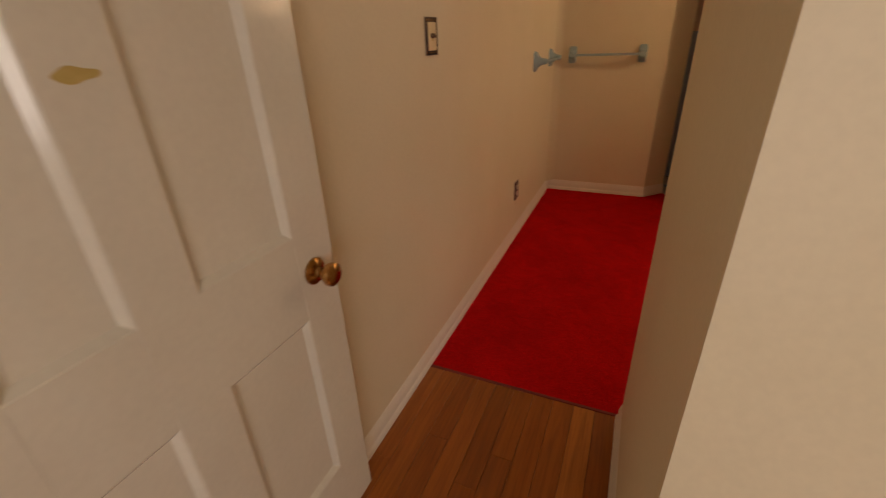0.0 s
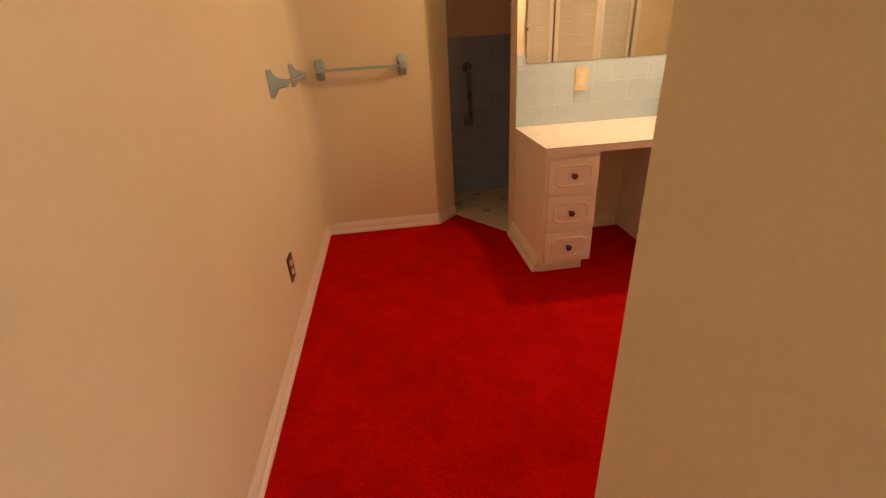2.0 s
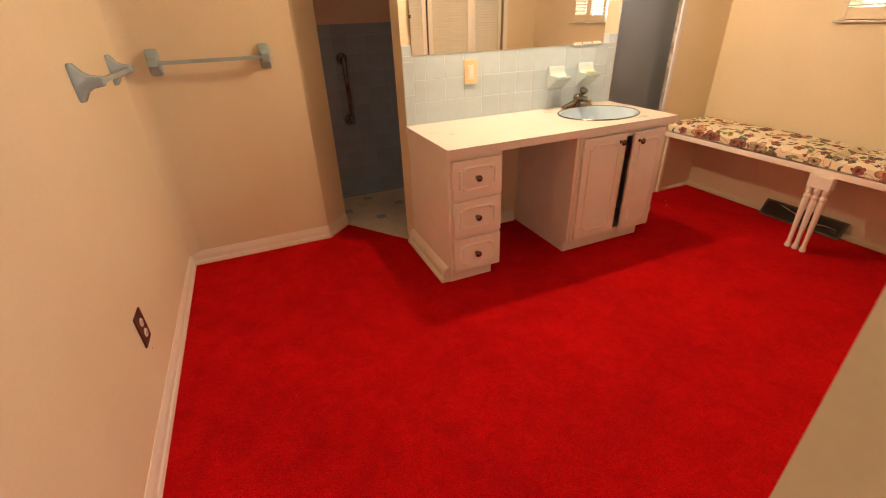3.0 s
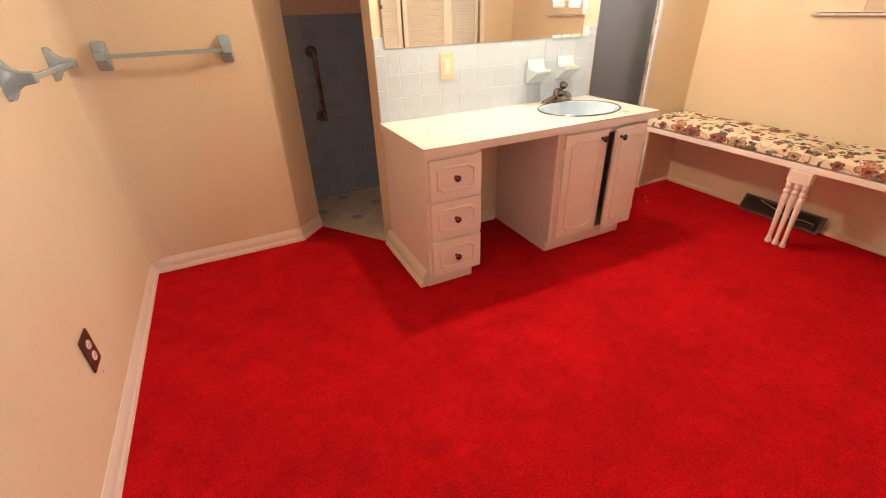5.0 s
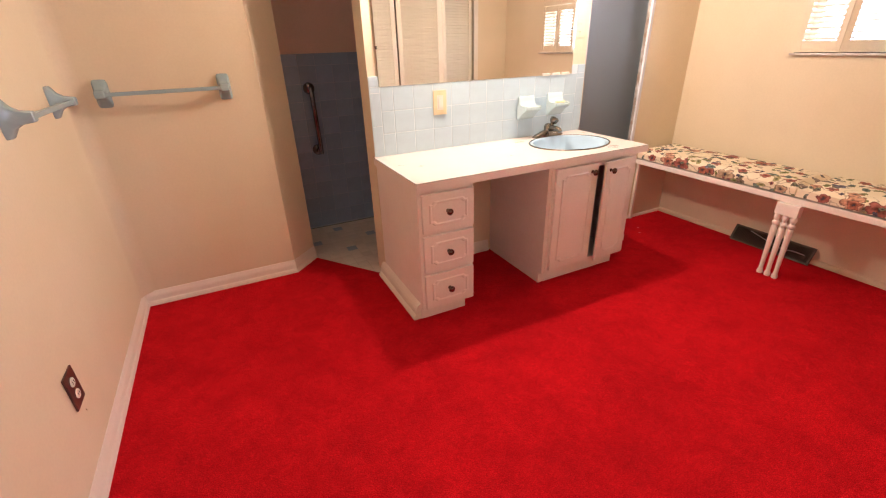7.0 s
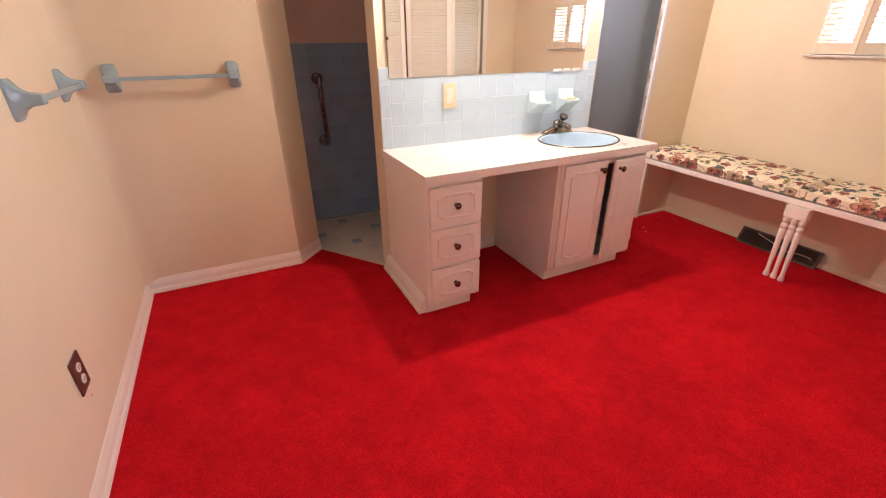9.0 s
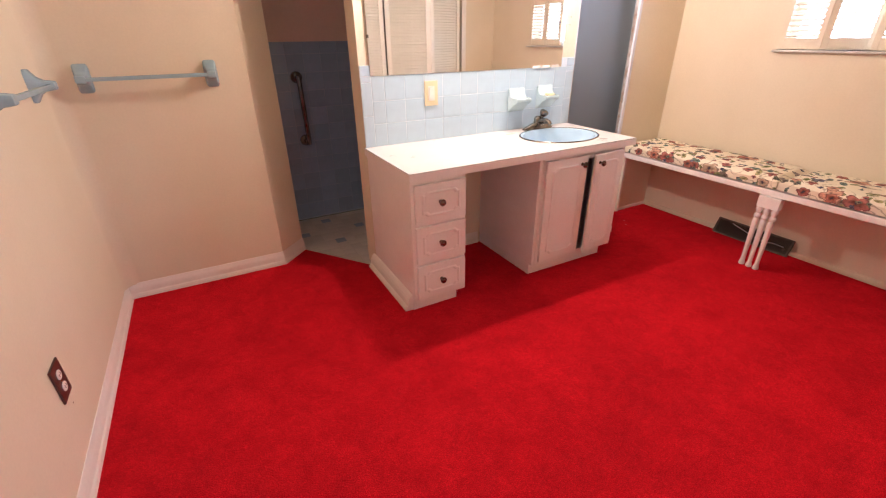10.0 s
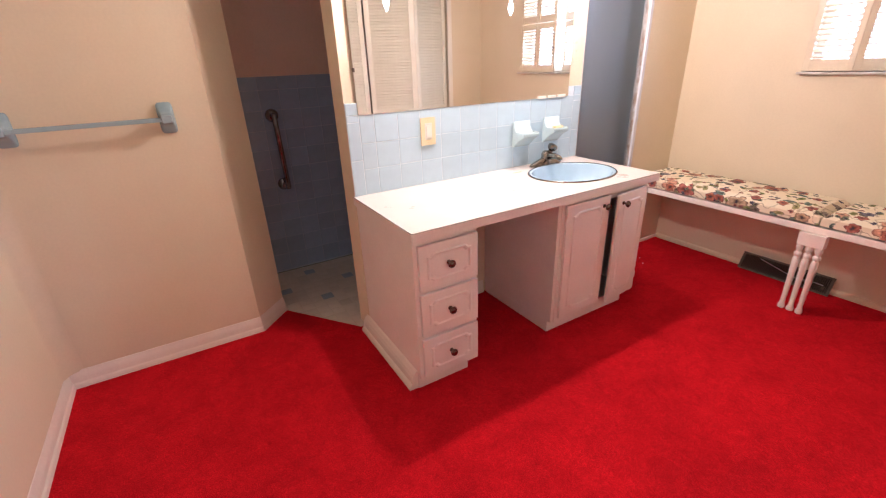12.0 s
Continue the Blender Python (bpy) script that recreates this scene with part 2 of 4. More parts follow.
def floral_material():
    m, t, b = nodes_of("floral_cotton_print")
    tc = t.nodes.new("ShaderNodeTexCoord").outputs["Object"]
    axes = t.nodes.new("ShaderNodeSeparateXYZ")
    t.links.new(tc, axes.inputs[0])
    flat = t.nodes.new("ShaderNodeCombineXYZ")
    # the print wraps over the front edge of the cushion
    t.links.new(axes.outputs["Y"], flat.inputs["X"])
    t.links.new(math_node(t, "ADD", axes.outputs["X"], axes.outputs["Z"]), flat.inputs["Y"])
    wobble = tex(t, "ShaderNodeTexNoise", 45.0, flat.outputs[0], Detail=2.0)
    off = t.nodes.new("ShaderNodeVectorMath")
    off.operation = "MULTIPLY_ADD"
    t.links.new(wobble.outputs["Color"], off.inputs[0])
    off.inputs[1].default_value = (0.024, 0.024, 0.0)
    t.links.new(flat.outputs[0], off.inputs[2])
    v = off.outputs[0]
    mottle = ramp(t, tex(t, "ShaderNodeTexNoise", 60.0, flat.outputs[0], Detail=3.0).outputs["Fac"], [(0.3, (0.7, 0.7, 0.7)), (0.7, (1.3, 1.25, 1.2))]).outputs["Color"]
    color = ramp(t, tex(t, "ShaderNodeTexNoise", 5.0, tc, Detail=4.0).outputs["Fac"], [(0.35, (0.76, 0.67, 0.50)), (0.65, (0.84, 0.76, 0.60))]).outputs["Color"]

    def layer(color, scale, share, seed, reach, stretch, lobes, depth, tones, heart):
        """Flowers or leaves, one to a cell: turned at random, lobed, dark at the rim and the heart."""
        shift = t.nodes.new("ShaderNodeVectorMath")
        t.links.new(v, shift.inputs[0])
        shift.inputs[1].default_value = (seed, seed * 0.7, 0)
        cell = tex(t, "ShaderNodeTexVoronoi", scale, shift.outputs[0], Randomness=0.85)
        cell.voronoi_dimensions = "2D"
        chan = t.nodes.new("ShaderNodeSeparateColor")
        t.links.new(cell.outputs["Color"], chan.inputs["Color"])
        rel = t.nodes.new("ShaderNodeVectorMath")
        rel.operation = "SUBTRACT"
        t.links.new(shift.outputs[0], rel.inputs[0])
        t.links.new(cell.outputs["Position"], rel.inputs[1])
        turn = t.nodes.new("ShaderNodeVectorRotate")
        turn.rotation_type = "Z_AXIS"
        t.links.new(rel.outputs[0], turn.inputs["Vector"])
        t.links.new(math_node(t, "MULTIPLY", chan.outputs[2], 6.283), turn.inputs["Angle"])
        sep = t.nodes.new("ShaderNodeSeparateXYZ")
        t.links.new(turn.outputs[0], sep.inputs[0])
        dx = math_node(t, "MULTIPLY", sep.outputs[0], scale)
        dy = math_node(t, "MULTIPLY", sep.outputs[1], scale * stretch)
        r = math_node(t, "SQRT", math_node(t, "ADD", math_node(t, "MULTIPLY", dx, dx), math_node(t, "MULTIPLY", dy, dy)))
        ang = math_node(t, "ARCTAN2", dy, dx)
        wave = math_node(t, "ABSOLUTE", math_node(t, "COSINE", math_node(t, "MULTIPLY", ang, lobes)))
        edge = math_node(t, "MULTIPLY", math_node(t, "SUBTRACT", 1.0, math_node(t, "MULTIPLY", math_node(t, "SUBTRACT", 1.0, wave), depth)), reach)
        q = math_node(t, "DIVIDE", r, edge)
        mask = math_node(t, "MULTIPLY", math_node(t, "LESS_THAN", q, 1.0), math_node(t, "LESS_THAN", chan.outputs[1], share))
        tone = ramp(t, chan.outputs[0], tones, True).outputs["Color"]
        fade = ramp(t, q, [(0.12, (0.45, 0.40, 0.38)), (0.35, (0.9, 0.85, 0.8)), (0.7, (1.7, 1.6, 1.5)), (1.0, (1.0, 0.95, 0.9))]).outputs["Color"]
        tone = mix(t, 1.0, mix(t, 1.0, tone, fade, "MULTIPLY"), mottle, "MULTIPLY")
        tone = mix(t, math_node(t, "MULTIPLY", math_node(t, "GREATER_THAN", q, 0.86), 0.45), tone, (0.07, 0.05, 0.05))
        tone = mix(t, math_node(t, "LESS_THAN", q, heart), tone, (0.06, 0.05, 0.07))
        return mix(t, mask, color, tone)

    vine = tex(t, "ShaderNodeTexNoise", 9.0, v, Detail=1.0)
    line = math_node(t, "LESS_THAN", math_node(t, "ABSOLUTE", math_node(t, "SUBTRACT", vine.outputs["Fac"], 0.5)), 0.011)
    color = mix(t, math_node(t, "MULTIPLY", line, 0.5), color, (0.18, 0.14, 0.08))
    leaves = [(0, (0.16, 0.19, 0.08)), (0.3, (0.10, 0.15, 0.14)), (0.55, (0.24, 0.24, 0.12)), (0.8, (0.13, 0.12, 0.10))]
    color = layer(color, 12.0, 0.48, 3.1, 0.46, 2.2, 0.5, 0.25, leaves, 0.0)
    color = layer(color, 17.0, 0.34, 8.7, 0.46, 2.6, 0.5, 0.2, leaves, 0.0)
    blooms = [(0, (0.27, 0.11, 0.08)), (0.25, (0.38, 0.23, 0.17)), (0.45, (0.11, 0.12, 0.17)), (0.58, (0.23, 0.09, 0.075)), (0.74, (0.34, 0.27, 0.20)), (0.88, (0.22, 0.20, 0.20))]
    color = layer(color, 6.2, 0.55, 5.3, 0.42, 1.25, 2.5, 0.38, blooms, 0.16)
    color = layer(color, 11.0, 0.26, 1.9, 0.38, 1.1, 2.5, 0.30, blooms, 0.2)
    color = layer(color, 24.0, 0.20, 6.4, 0.36, 1.0, 2.0, 0.35, [(0, (0.05, 0.06, 0.10)), (0.4, (0.22, 0.09, 0.08)), (0.7, (0.12, 0.14, 0.10))], 0.4)
    weave = tex(t, "ShaderNodeTexNoise", 500.0, tc)
    t.links.new(color, b.inputs["Base Color"])
    b.inputs["Roughness"].default_value = 0.85
    b.inputs["Specular IOR Level"].default_value = 0.2
    bump(t, b, weave.outputs["Fac"], 0.3, 0.001)
    return m


def plain(name, color, rough, metal=0.0, **values):
    m, t, b = nodes_of(name)
    b.inputs["Base Color"].default_value = (*color, 1)
    b.inputs["Roughness"].default_value, b.inputs["Metallic"].default_value = rough, metal
    for k, v in values.items():
        b.inputs[k.replace("_", " ")].default_value = v
    return m


def obscure_glass():
    m, t, b = nodes_of("obscure_shower_glass")
    coord = t.nodes.new("ShaderNodeTexCoord").outputs["Object"]
    b.inputs["Base Color"].default_value = (0.48, 0.585, 0.70, 1)
    b.inputs["Transmission Weight"].default_value = 0.75
    b.inputs["Roughness"].default_value = 0.38
    bump(t, b, tex(t, "ShaderNodeTexVoronoi", 140.0, coord).outputs["Distance"], 0.25, 0.002)
    return m


CARPET, OAK, FLORAL, OBSCURE = carpet_material(), oak_material(), floral_material(), obscure_glass()
MIRROR = plain("silvered_mirror", (0.97, 0.97, 0.95), 0.02, 1.0)
GLASS = plain("clear_window_glass", (1, 1, 1), 0.02, Transmission_Weight=1.0)
SHADE = plain("lit_frosted_glass", (0.95, 0.9, 0.8), 0.4, Emission_Color=(1.0, 0.86, 0.66, 1), Emission_Strength=9.0)


# ---- building helpers ----
def box(bm, x0, x1, y0, y1, z0, z1, bevel=0.0):
    m = Matrix.Translation(((x0 + x1) / 2, (y0 + y1) / 2, (z0 + z1) / 2)) @ Matrix.Diagonal((abs(x1 - x0), abs(y1 - y0), abs(z1 - z0), 1))
    made = bmesh.ops.create_cube(bm, size=1, matrix=m)["verts"]
    if bevel:
        edges = {e for v in made for e in v.link_edges}
        bmesh.ops.bevel(bm, geom=list(edges), offset=bevel, segments=2, profile=0.7, affect="EDGES")
    return bm


def prism(bm, outline, z0, z1):
    low = [bm.verts.new((x, y, z0)) for x, y in outline]
    high = [bm.verts.new((x, y, z1)) for x, y in outline]
    n = len(outline)
    bm.faces.new(low[::-1])
    bm.faces.new(high)
    for i in range(n):
        bm.faces.new((low[i], low[(i + 1) % n], high[(i + 1) % n], high[i]))
    bmesh.ops.recalc_face_normals(bm, faces=bm.faces)
    return bm


def lathe(bm, profile, segments=20, m=Matrix.Identity(4)):
    rings = []
    for r, z in profile:
        rings.append([bm.verts.new(m @ Vector((r * math.cos(a), r * math.sin(a), z))) for a in (2 * math.pi * i / segments for i in range(segments))])
    for a, b in zip(rings, rings[1:]):
        for i in range(segments):
            j = (i + 1) % segments
            bm.faces.new((a[i], a[j], b[j], b[i]))
    bm.faces.new(rings[0][::-1])
    bm.faces.new(rings[-1])
    return bm


def tube(bm, points, radius, segments=10):
    pts = [Vector(p) for p in points]
    rings = []
    for i, p in enumerate(pts):
        way = (pts[min(i + 1, len(pts) - 1)] - pts[max(i - 1, 0)]).normalized()
        q = way.to_track_quat("Z", "Y")
        rad = radius[i] if isinstance(radius, (list, tuple)) else radius
        rings.append([bm.verts.new(p + q @ Vector((rad * math.cos(a), rad * math.sin(a), 0))) for a in (2 * math.pi * k / segments for k in range(segments))])
    for a, b in zip(rings, rings[1:]):
        for i in range(segments):
            j = (i + 1) % segments
            bm.faces.new((a[i], a[j], b[j], b[i]))
    bm.faces.new(rings[0][::-1])
    bm.faces.new(rings[-1])
    return bm


def sweep(bm, points, profile):
    """A profile of (out, up) carried along a plan line, mitred, with the room on the right of the way."""
    pts = [Vector(p) for p in points]
    rings = []
    for i, p in enumerate(pts):
        ways = [(pts[k + 1] - pts[k]).normalized() for k in (i - 1, i) if 0 <= k < len(pts) - 1]
        sides = [Vector((w.y, -w.x)) for w in ways]
        mid = (sides[0] + sides[-1]).normalized()
        stretch = 1 / max(0.3, mid.dot(sides[0]))
        rings.append([bm.verts.new((p.x + mid.x * o * stretch, p.y + mid.y * o * stretch, u)) for o, u in profile])
    n = len(profile)
    for a, b in zip(rings, rings[1:]):
        for i in range(n):
            j = (i + 1) % n
            bm.faces.new((a[i], b[i], b[j], a[j]))
    bm.faces.new(rings[0])
    bm.faces.new(rings[-1][::-1])
    bmesh.ops.recalc_face_normals(bm, faces=bm.faces)
    return bm


def finish(bm, name, material, smooth=False):
    mesh = bpy.data.meshes.new(name)
    bm.to_mesh(mesh)
    bm.free()
    mesh.materials.append(material)
    if smooth:
        for p in mesh.polygons:
            p.use_smooth = True
        mesh.set_sharp_from_angle(angle=radians(38))
    return mesh


def part(name, bm, material, parent=None, label="", smooth=False, m=None):
    ob = new(name, finish(bm, name, material, smooth))
    ob.parent = parent
    if m is not None:
        ob.matrix_basis = m
    return tagged(ob, label)


def piece(name, mesh, parent, m):
    ob = new(name, mesh)
    ob.parent = parent
    ob.matrix_basis = m
    return ob


def thing(name, m, label, category, group=""):
    ob = new(name)
    ob.matrix_basis = m
    ob.empty_display_size = 0.1
    return tagged(ob, label, category, group)


def structure(name, bm, material, label, category, smooth=False):
    return tagged(part(name, bm, material, None, label, smooth), "", category, "", "structure")


B = bmesh.new
H = 2.44

# ---- large structure ----
structure("wall_west", box(B(), -0.1, 0, -6.5, 0.1, 0, H), PLASTER, "cream painted plaster wall with a pinkish cast near the carpet", "wall")
structure("wall_towel", box(B(), 0, 0.84, 0, 0.1, 0, H), PLASTER, "cream painted end wall behind a grey-blue towel bar", "wall")
structure("wall_splay", prism(B(), [(0.84, 0), (0.873, 0), (1.034, 0.161), (0.964, 0.231), (0.84, 0.107)], 0, H), PLASTER, "short angled cream wall at the shower entrance", "wall")
structure("wall_shower_west", box(B(), 0.84, 0.96, 0.227, 0.72, 0, H), SHOWER_BOUNCE_PAINT, "painted side wall inside the dim shower, tinted pinkish tan as carpet bounce", "wall")
shower_wall = structure("wall_shower_back", box(B(), 0.84, 3.63, 0.728, 0.83, 0, H), SHOWER_BOUNCE_PAINT, "dim shower back wall, blue tile below paint tinted as carpet bounce", "wall")
structure("wall_shower_east", box(B(), 3.53, 3.63, -0.30, 0.728, 0, H), SHOWER_BOUNCE_PAINT, "painted side wall inside the dim shower, tinted pinkish tan as carpet bounce", "wall")
mirror_wall = structure("wall_mirror", box(B(), 1.393, 2.935, -0.352, -0.205, 0, H), PLASTER, "cream painted wall carrying the mirror and blue tile splashback", "wall")
structure("wall_nook", prism(B(), [(3.432, -0.42), (4.03, -0.42), (4.03, -0.30), (3.60, -0.30), (3.434, -0.388)], 0, H), PLASTER, "narrow cream painted wall at the end of the bench", "wall")
structure("wall_shower_header", box(B(), 2.935, 3.50, -0.352, -0.24, 2.06, H), PLASTER, "cream painted wall above the glass shower panel", "wall")

WY0, WY1, WZ0, WZ1 = -2.06, -1.122, 1.260, 2.12
bm = B()
box(bm, 3.91, 4.05, -3.64, WY0, 0, H)
box(bm, 3.91, 4.05, WY1, -0.42, 0, H)
box(bm, 3.91, 4.05, WY0, WY1, 0, WZ0)
box(bm, 3.91, 4.05, WY0, WY1, WZ1, H)
structure("wall_east", bm, PLASTER, "cream painted wall above the bench with a shuttered window", "wall")

CX0, CX1, DOOR_TOP = 1.50, 3.46, 2.10
bm = B()
box(bm, 0.935, CX0, -2.89, -2.767, 0, H)
box(bm, CX1, 3.91, -2.89, -2.767, 0, H)
box(bm, CX0, CX1, -2.89, -2.767, DOOR_TOP, H)
structure("wall_south", bm, PLASTER, "cream painted wall around the closet with louvered folding doors", "wall")
structure("wall_hall", box(B(), 0.835, 0.935, -3.64, -2.767, 0, H), PLASTER, "cream painted hallway wall ending in an outside corner", "wall")
structure("wall_rear_north", box(B(), 0.935, 3.91, -3.64, -3.54, 0, H), PLASTER, "pale wall of the adjoining room in daylight", "wall")
structure("wall_rear_east", box(B(), 3.91, 4.05, -6.5, -3.64, 0, H), PLASTER, "plain wall of the adjoining room", "wall")
bm = B()
box(bm, -0.1, 1.05, -6.62, -6.5, 0, H)
box(bm, 2.95, 4.05, -6.62, -6.5, 0, H)
box(bm, 1.05, 2.95, -6.62, -6.5, 0, 0.85)
box(bm, 1.05, 2.95, -6.62, -6.5, 2.1, H)
structure("wall_rear_south", bm, PLASTER, "plain wall of the adjoining room with a window", "wall")
structure("ceiling", box(B(), -0.1, 4.05, -6.62, 0.83, H, H + 0.1), CEILING, "unseen painted flat ceiling, coloured dark to cut bounced light", "ceiling")
structure("ground", box(B(), -60, 60, -60, 60, -0.4, -0.3), surface("lawn", (0.05, 0.08, 0.025), (0.08, 0.12, 0.04), 0.9), "green ground outside the house", "ground")

bm = B()
prism(bm, [(-0.002, 0.002), (-0.002, -0.07)] + [(0.07 - 0.07 * math.cos(radians(a)), -0.07 + 0.07 * math.sin(radians(a))) for a in range(0, 91, 9)] + [(0.07, 0.002)], 0.085, H)
structure("wall_corner", bm, PLASTER, "softly rounded cream plaster corner", "wall", True)

# floors
SEAM = -2.737
bm = B()
outline = [(0, SEAM), (0.935, SEAM), (0.935, -2.89), (3.91, -2.89), (3.91, -0.42), (3.43, -0.42), (3.43, -0.33), (1.36, -0.29), (1.030, 0.163), (0.873, 0), (0, 0)]
prism(bm, outline, -0.05, 0.0)
structure("carpet", bm, CARPET, "plush bright red wall-to-wall carpet with worn patches", "carpet")
subfloor = structure("floor_wood", box(B(), 0, 3.91, -6.5, SEAM, -0.06, -0.012), BLACK, "varnished oak strip floor in the hallway", "floor")
structure("floor_closet", box(B(), 0.935, 3.91, -3.54, -2.89, -0.012, -0.002), OAK, "dark wood floor inside the closet", "floor")
shower_floor = structure("floor_shower", box(B(), 0.84, 3.53, -0.36, 0.728, -0.06, -0.006), FLOOR_GROUT, "pale mosaic shower floor with scattered blue tiles", "floor")
bm = B()
sweep(bm, [(0.004, SEAM + 0.012), (0.83, SEAM + 0.012)], [(0, -0.004), (0.006, 0.003), (0.018, 0.003), (0.024, -0.006)])
structure("trim_carpet_edge", bm, surface("bound_carpet_edge", (0.16, 0.02, 0.015), (0.22, 0.03, 0.02), 0.8), "thin dark strip where carpet meets oak floor", "trim")

# baseboards
BASE = [(0, 0), (0.016, 0), (0.016, 0.012), (0.0140, 0.023), (0.0095, 0.031), (0.0090, 0.056), (0.0075, 0.066), (0.0035, 0.082), (0.0020, 0.090), (0, 0.091)]
LOW = [(0, 0), (0.012, 0), (0.012, 0.010), (0.009, 0.018), (0.004, 0.022), (0, 0.022)]
structure("baseboard_west", sweep(B(), [(0, -6.5), (0, 0), (0.873, 0), (1.034, 0.161)], BASE), TRIM, "stepped cream painted wooden baseboard", "baseboard")
structure("baseboard_hall", sweep(B(), [(1.445, -2.767), (0.835, -2.767), (0.835, -3.64), (3.9, -3.64)], BASE), TRIM, "stepped cream painted wooden baseboard round the wall corner", "baseboard")
structure("baseboard_bench", sweep(B(), [(3.44, -0.42), (3.91, -0.42)], LOW), TRIM, "low cream painted baseboard under the bench", "baseboard")
structure("baseboard_window", sweep(B(), [(3.91, -0.434), (3.91, -2.767)], [(0, 0), (0.022, 0), (0.022, 0.016), (0.017, 0.026), (0.008, 0.031), (0, 0.032)]), PLASTER, "low wall-coloured baseboard below the window", "baseboard")
structure("baseboard_kneehole", sweep(B(), [(1.71, -0.352), (2.18, -0.352)], [(o, u * 0.9) for o, u in BASE]), TRIM, "cream baseboard at the back of the kneehole", "baseboard")

# closet jambs
bm = B()
box(bm, CX0 + 0.0005, CX0 + 0.019, -2.888, -2.728, 0, DOOR_TOP)
box(bm, CX0 - 0.055, CX0, -2.769, -2.748, 0, DOOR_TOP + 0.055, 0.003)
box(bm, CX1, CX1 + 0.055, -2.769, -2.752, 0, DOOR_TOP + 0.055, 0.003)
box(bm, CX0, CX1, -2.769, -2.752, DOOR_TOP, DOOR_TOP + 0.055, 0.003)
structure("trim_closet", bm, TRIM, "cream painted casing round the closet opening", "trim")


# ---- louvered closet doors ----
PW, PT, PH = 0.478, 0.028, 2.07


def louver_panel(name, m, label):
    """A half-louvered folding door panel; its hinge edge is at x = 0 and its face looks to +y."""
    p = thing(name, m, label, "closet door", "louvered closet doors")
    for x0, x1 in ((0, 0.048), (PW - 0.048, PW)):
        part("stile", box(B(), x0, x1, -PT, 0, 0, PH, 0.002), LOUVER, p)
    for z0, z1 in ((0, 0.12), (0.82, 0.93), (PH - 0.07, PH)):
        part("rail", box(B(), 0.048, PW - 0.048, -PT + 0.002, -0.002, z0, z1, 0.002), LOUVER, p)
    bm = box(B(), 0.048, PW - 0.048, -0.019, -0.009, 0.12, 0.82)
    box(bm, 0.085, PW - 0.085, -0.019, -0.004, 0.16, 0.78, 0.004)
    part("panel", bm, LOUVER, p)
    slat = finish(box(B(), 0.046, PW - 0.046, -0.0025, 0.0025, -0.019, 0.019), "slat", LOUVER)
    z = 0.945
    while z < PH - 0.075:
        piece("slat", slat, p, pose(0, -PT / 2, z, 38, 0, 0))
        z += 0.0265
    return p


louver_panel("closet_door", pose(1.522, -2.715, 0.012), "closed ivory louvered bifold closet door panel")
louver_panel("closet_door", pose(2.004, -2.715, 0.012), "closed ivory louvered bifold closet door panel")
FOLD = 19.4
fx, fy = 2.500 + PW * math.cos(radians(FOLD)), -2.715 + PW * math.sin(radians(FOLD))
louver_panel("closet_door", pose(2.500, -2.715, 0.012, 0, 0, FOLD), "ivory louvered bifold door panel folded partly open")
louver_panel("closet_door", pose(fx + 0.004, fy, 0.012, 0, 0, -FOLD), "ivory louvered bifold door panel folded towards the window")

# closet inside lining; the shade behind the slats is put into its colour
structure("wall_closet_lining", box(B(), 0.937, 3.908, -3.538, -3.52, 0, H), CLOSET, "plaster back of the closet, coloured dark as closet shade", "wall")


# ---- east window ----
window = tagged(new("window_1"), "window with painted frame behind cream plantation shutters", "window", "", "structure")
for name, args in (("frame_side", (4.022, 4.05, WY0, WY0 + 0.04, WZ0, WZ1)), ("frame_side", (4.022, 4.05, WY1 - 0.04, WY1, WZ0, WZ1)),
                   ("frame_rail", (4.022, 4.05, WY0 + 0.04, WY1 - 0.04, WZ0, WZ0 + 0.045)), ("frame_rail", (4.022, 4.05, WY0 + 0.04, WY1 - 0.04, WZ1 - 0.045, WZ1)),
                   ("frame_rail", (4.022, 4.05, WY0 + 0.04, WY1 - 0.04, 1.70, 1.735))):
    part(name, box(B(), *args, 0.003), TRIM, window)
for z0, z1 in ((WZ0 + 0.045, 1.70), (1.735, WZ1 - 0.045)):
    pane = part("pane", box(B(), 4.034, 4.038, WY0 + 0.04, WY1 - 0.04, z0, z1), GLASS, window, "clear glass pane")
    pane.visible_shadow = False
part("sill", box(B(), 3.872, 4.022, WY0 - 0.02, WY1 + 0.008, WZ0 - 0.013, WZ0, 0.003), SILL, window, "narrow grey-white marble sill")

LATCH_DROP = 0.218
SHW, LOWER, UPPER = 0.2315, 0.425, 0.415


def shutter(m, height, tilt, label):
    """A shutter leaf; x runs along its width, its face looks to +y."""
    s = thing("shutter", m, label, "window shutter", "cream window shutters")
    for x0, x1 in ((0, 0.030), (SHW - 0.030, SHW)):
        part("stile", box(B(), x0, x1, -0.022, 0, 0, height, 0.002), SHUTTER, s)
    for z0, z1 in ((0, 0.062), (height - 0.05, height)):
        part("rail", box(B(), 0.030, SHW - 0.030, -0.021, -0.001, z0, z1, 0.002), SHUTTER, s)
    slat = finish(box(B(), 0.028, SHW - 0.028, -0.0025, 0.0025, -0.016, 0.016), "slat", SHUTTER)
    n = int((height - 0.062 - 0.05) / 0.0275)
    for k in range(n):
        piece("slat", slat, s, pose(0, -0.011, 0.062 + 0.0145 + k * (height - 0.112) / n, tilt, 0, 0))
    for z in (0.05, height - 0.05):
        part("hinge", lathe(B(), [(0.003, -0.014), (0.003, 0.014)], 8, pose(0.0, 0.002, z)), SHUTTER, s, "painted hinge")
    return s


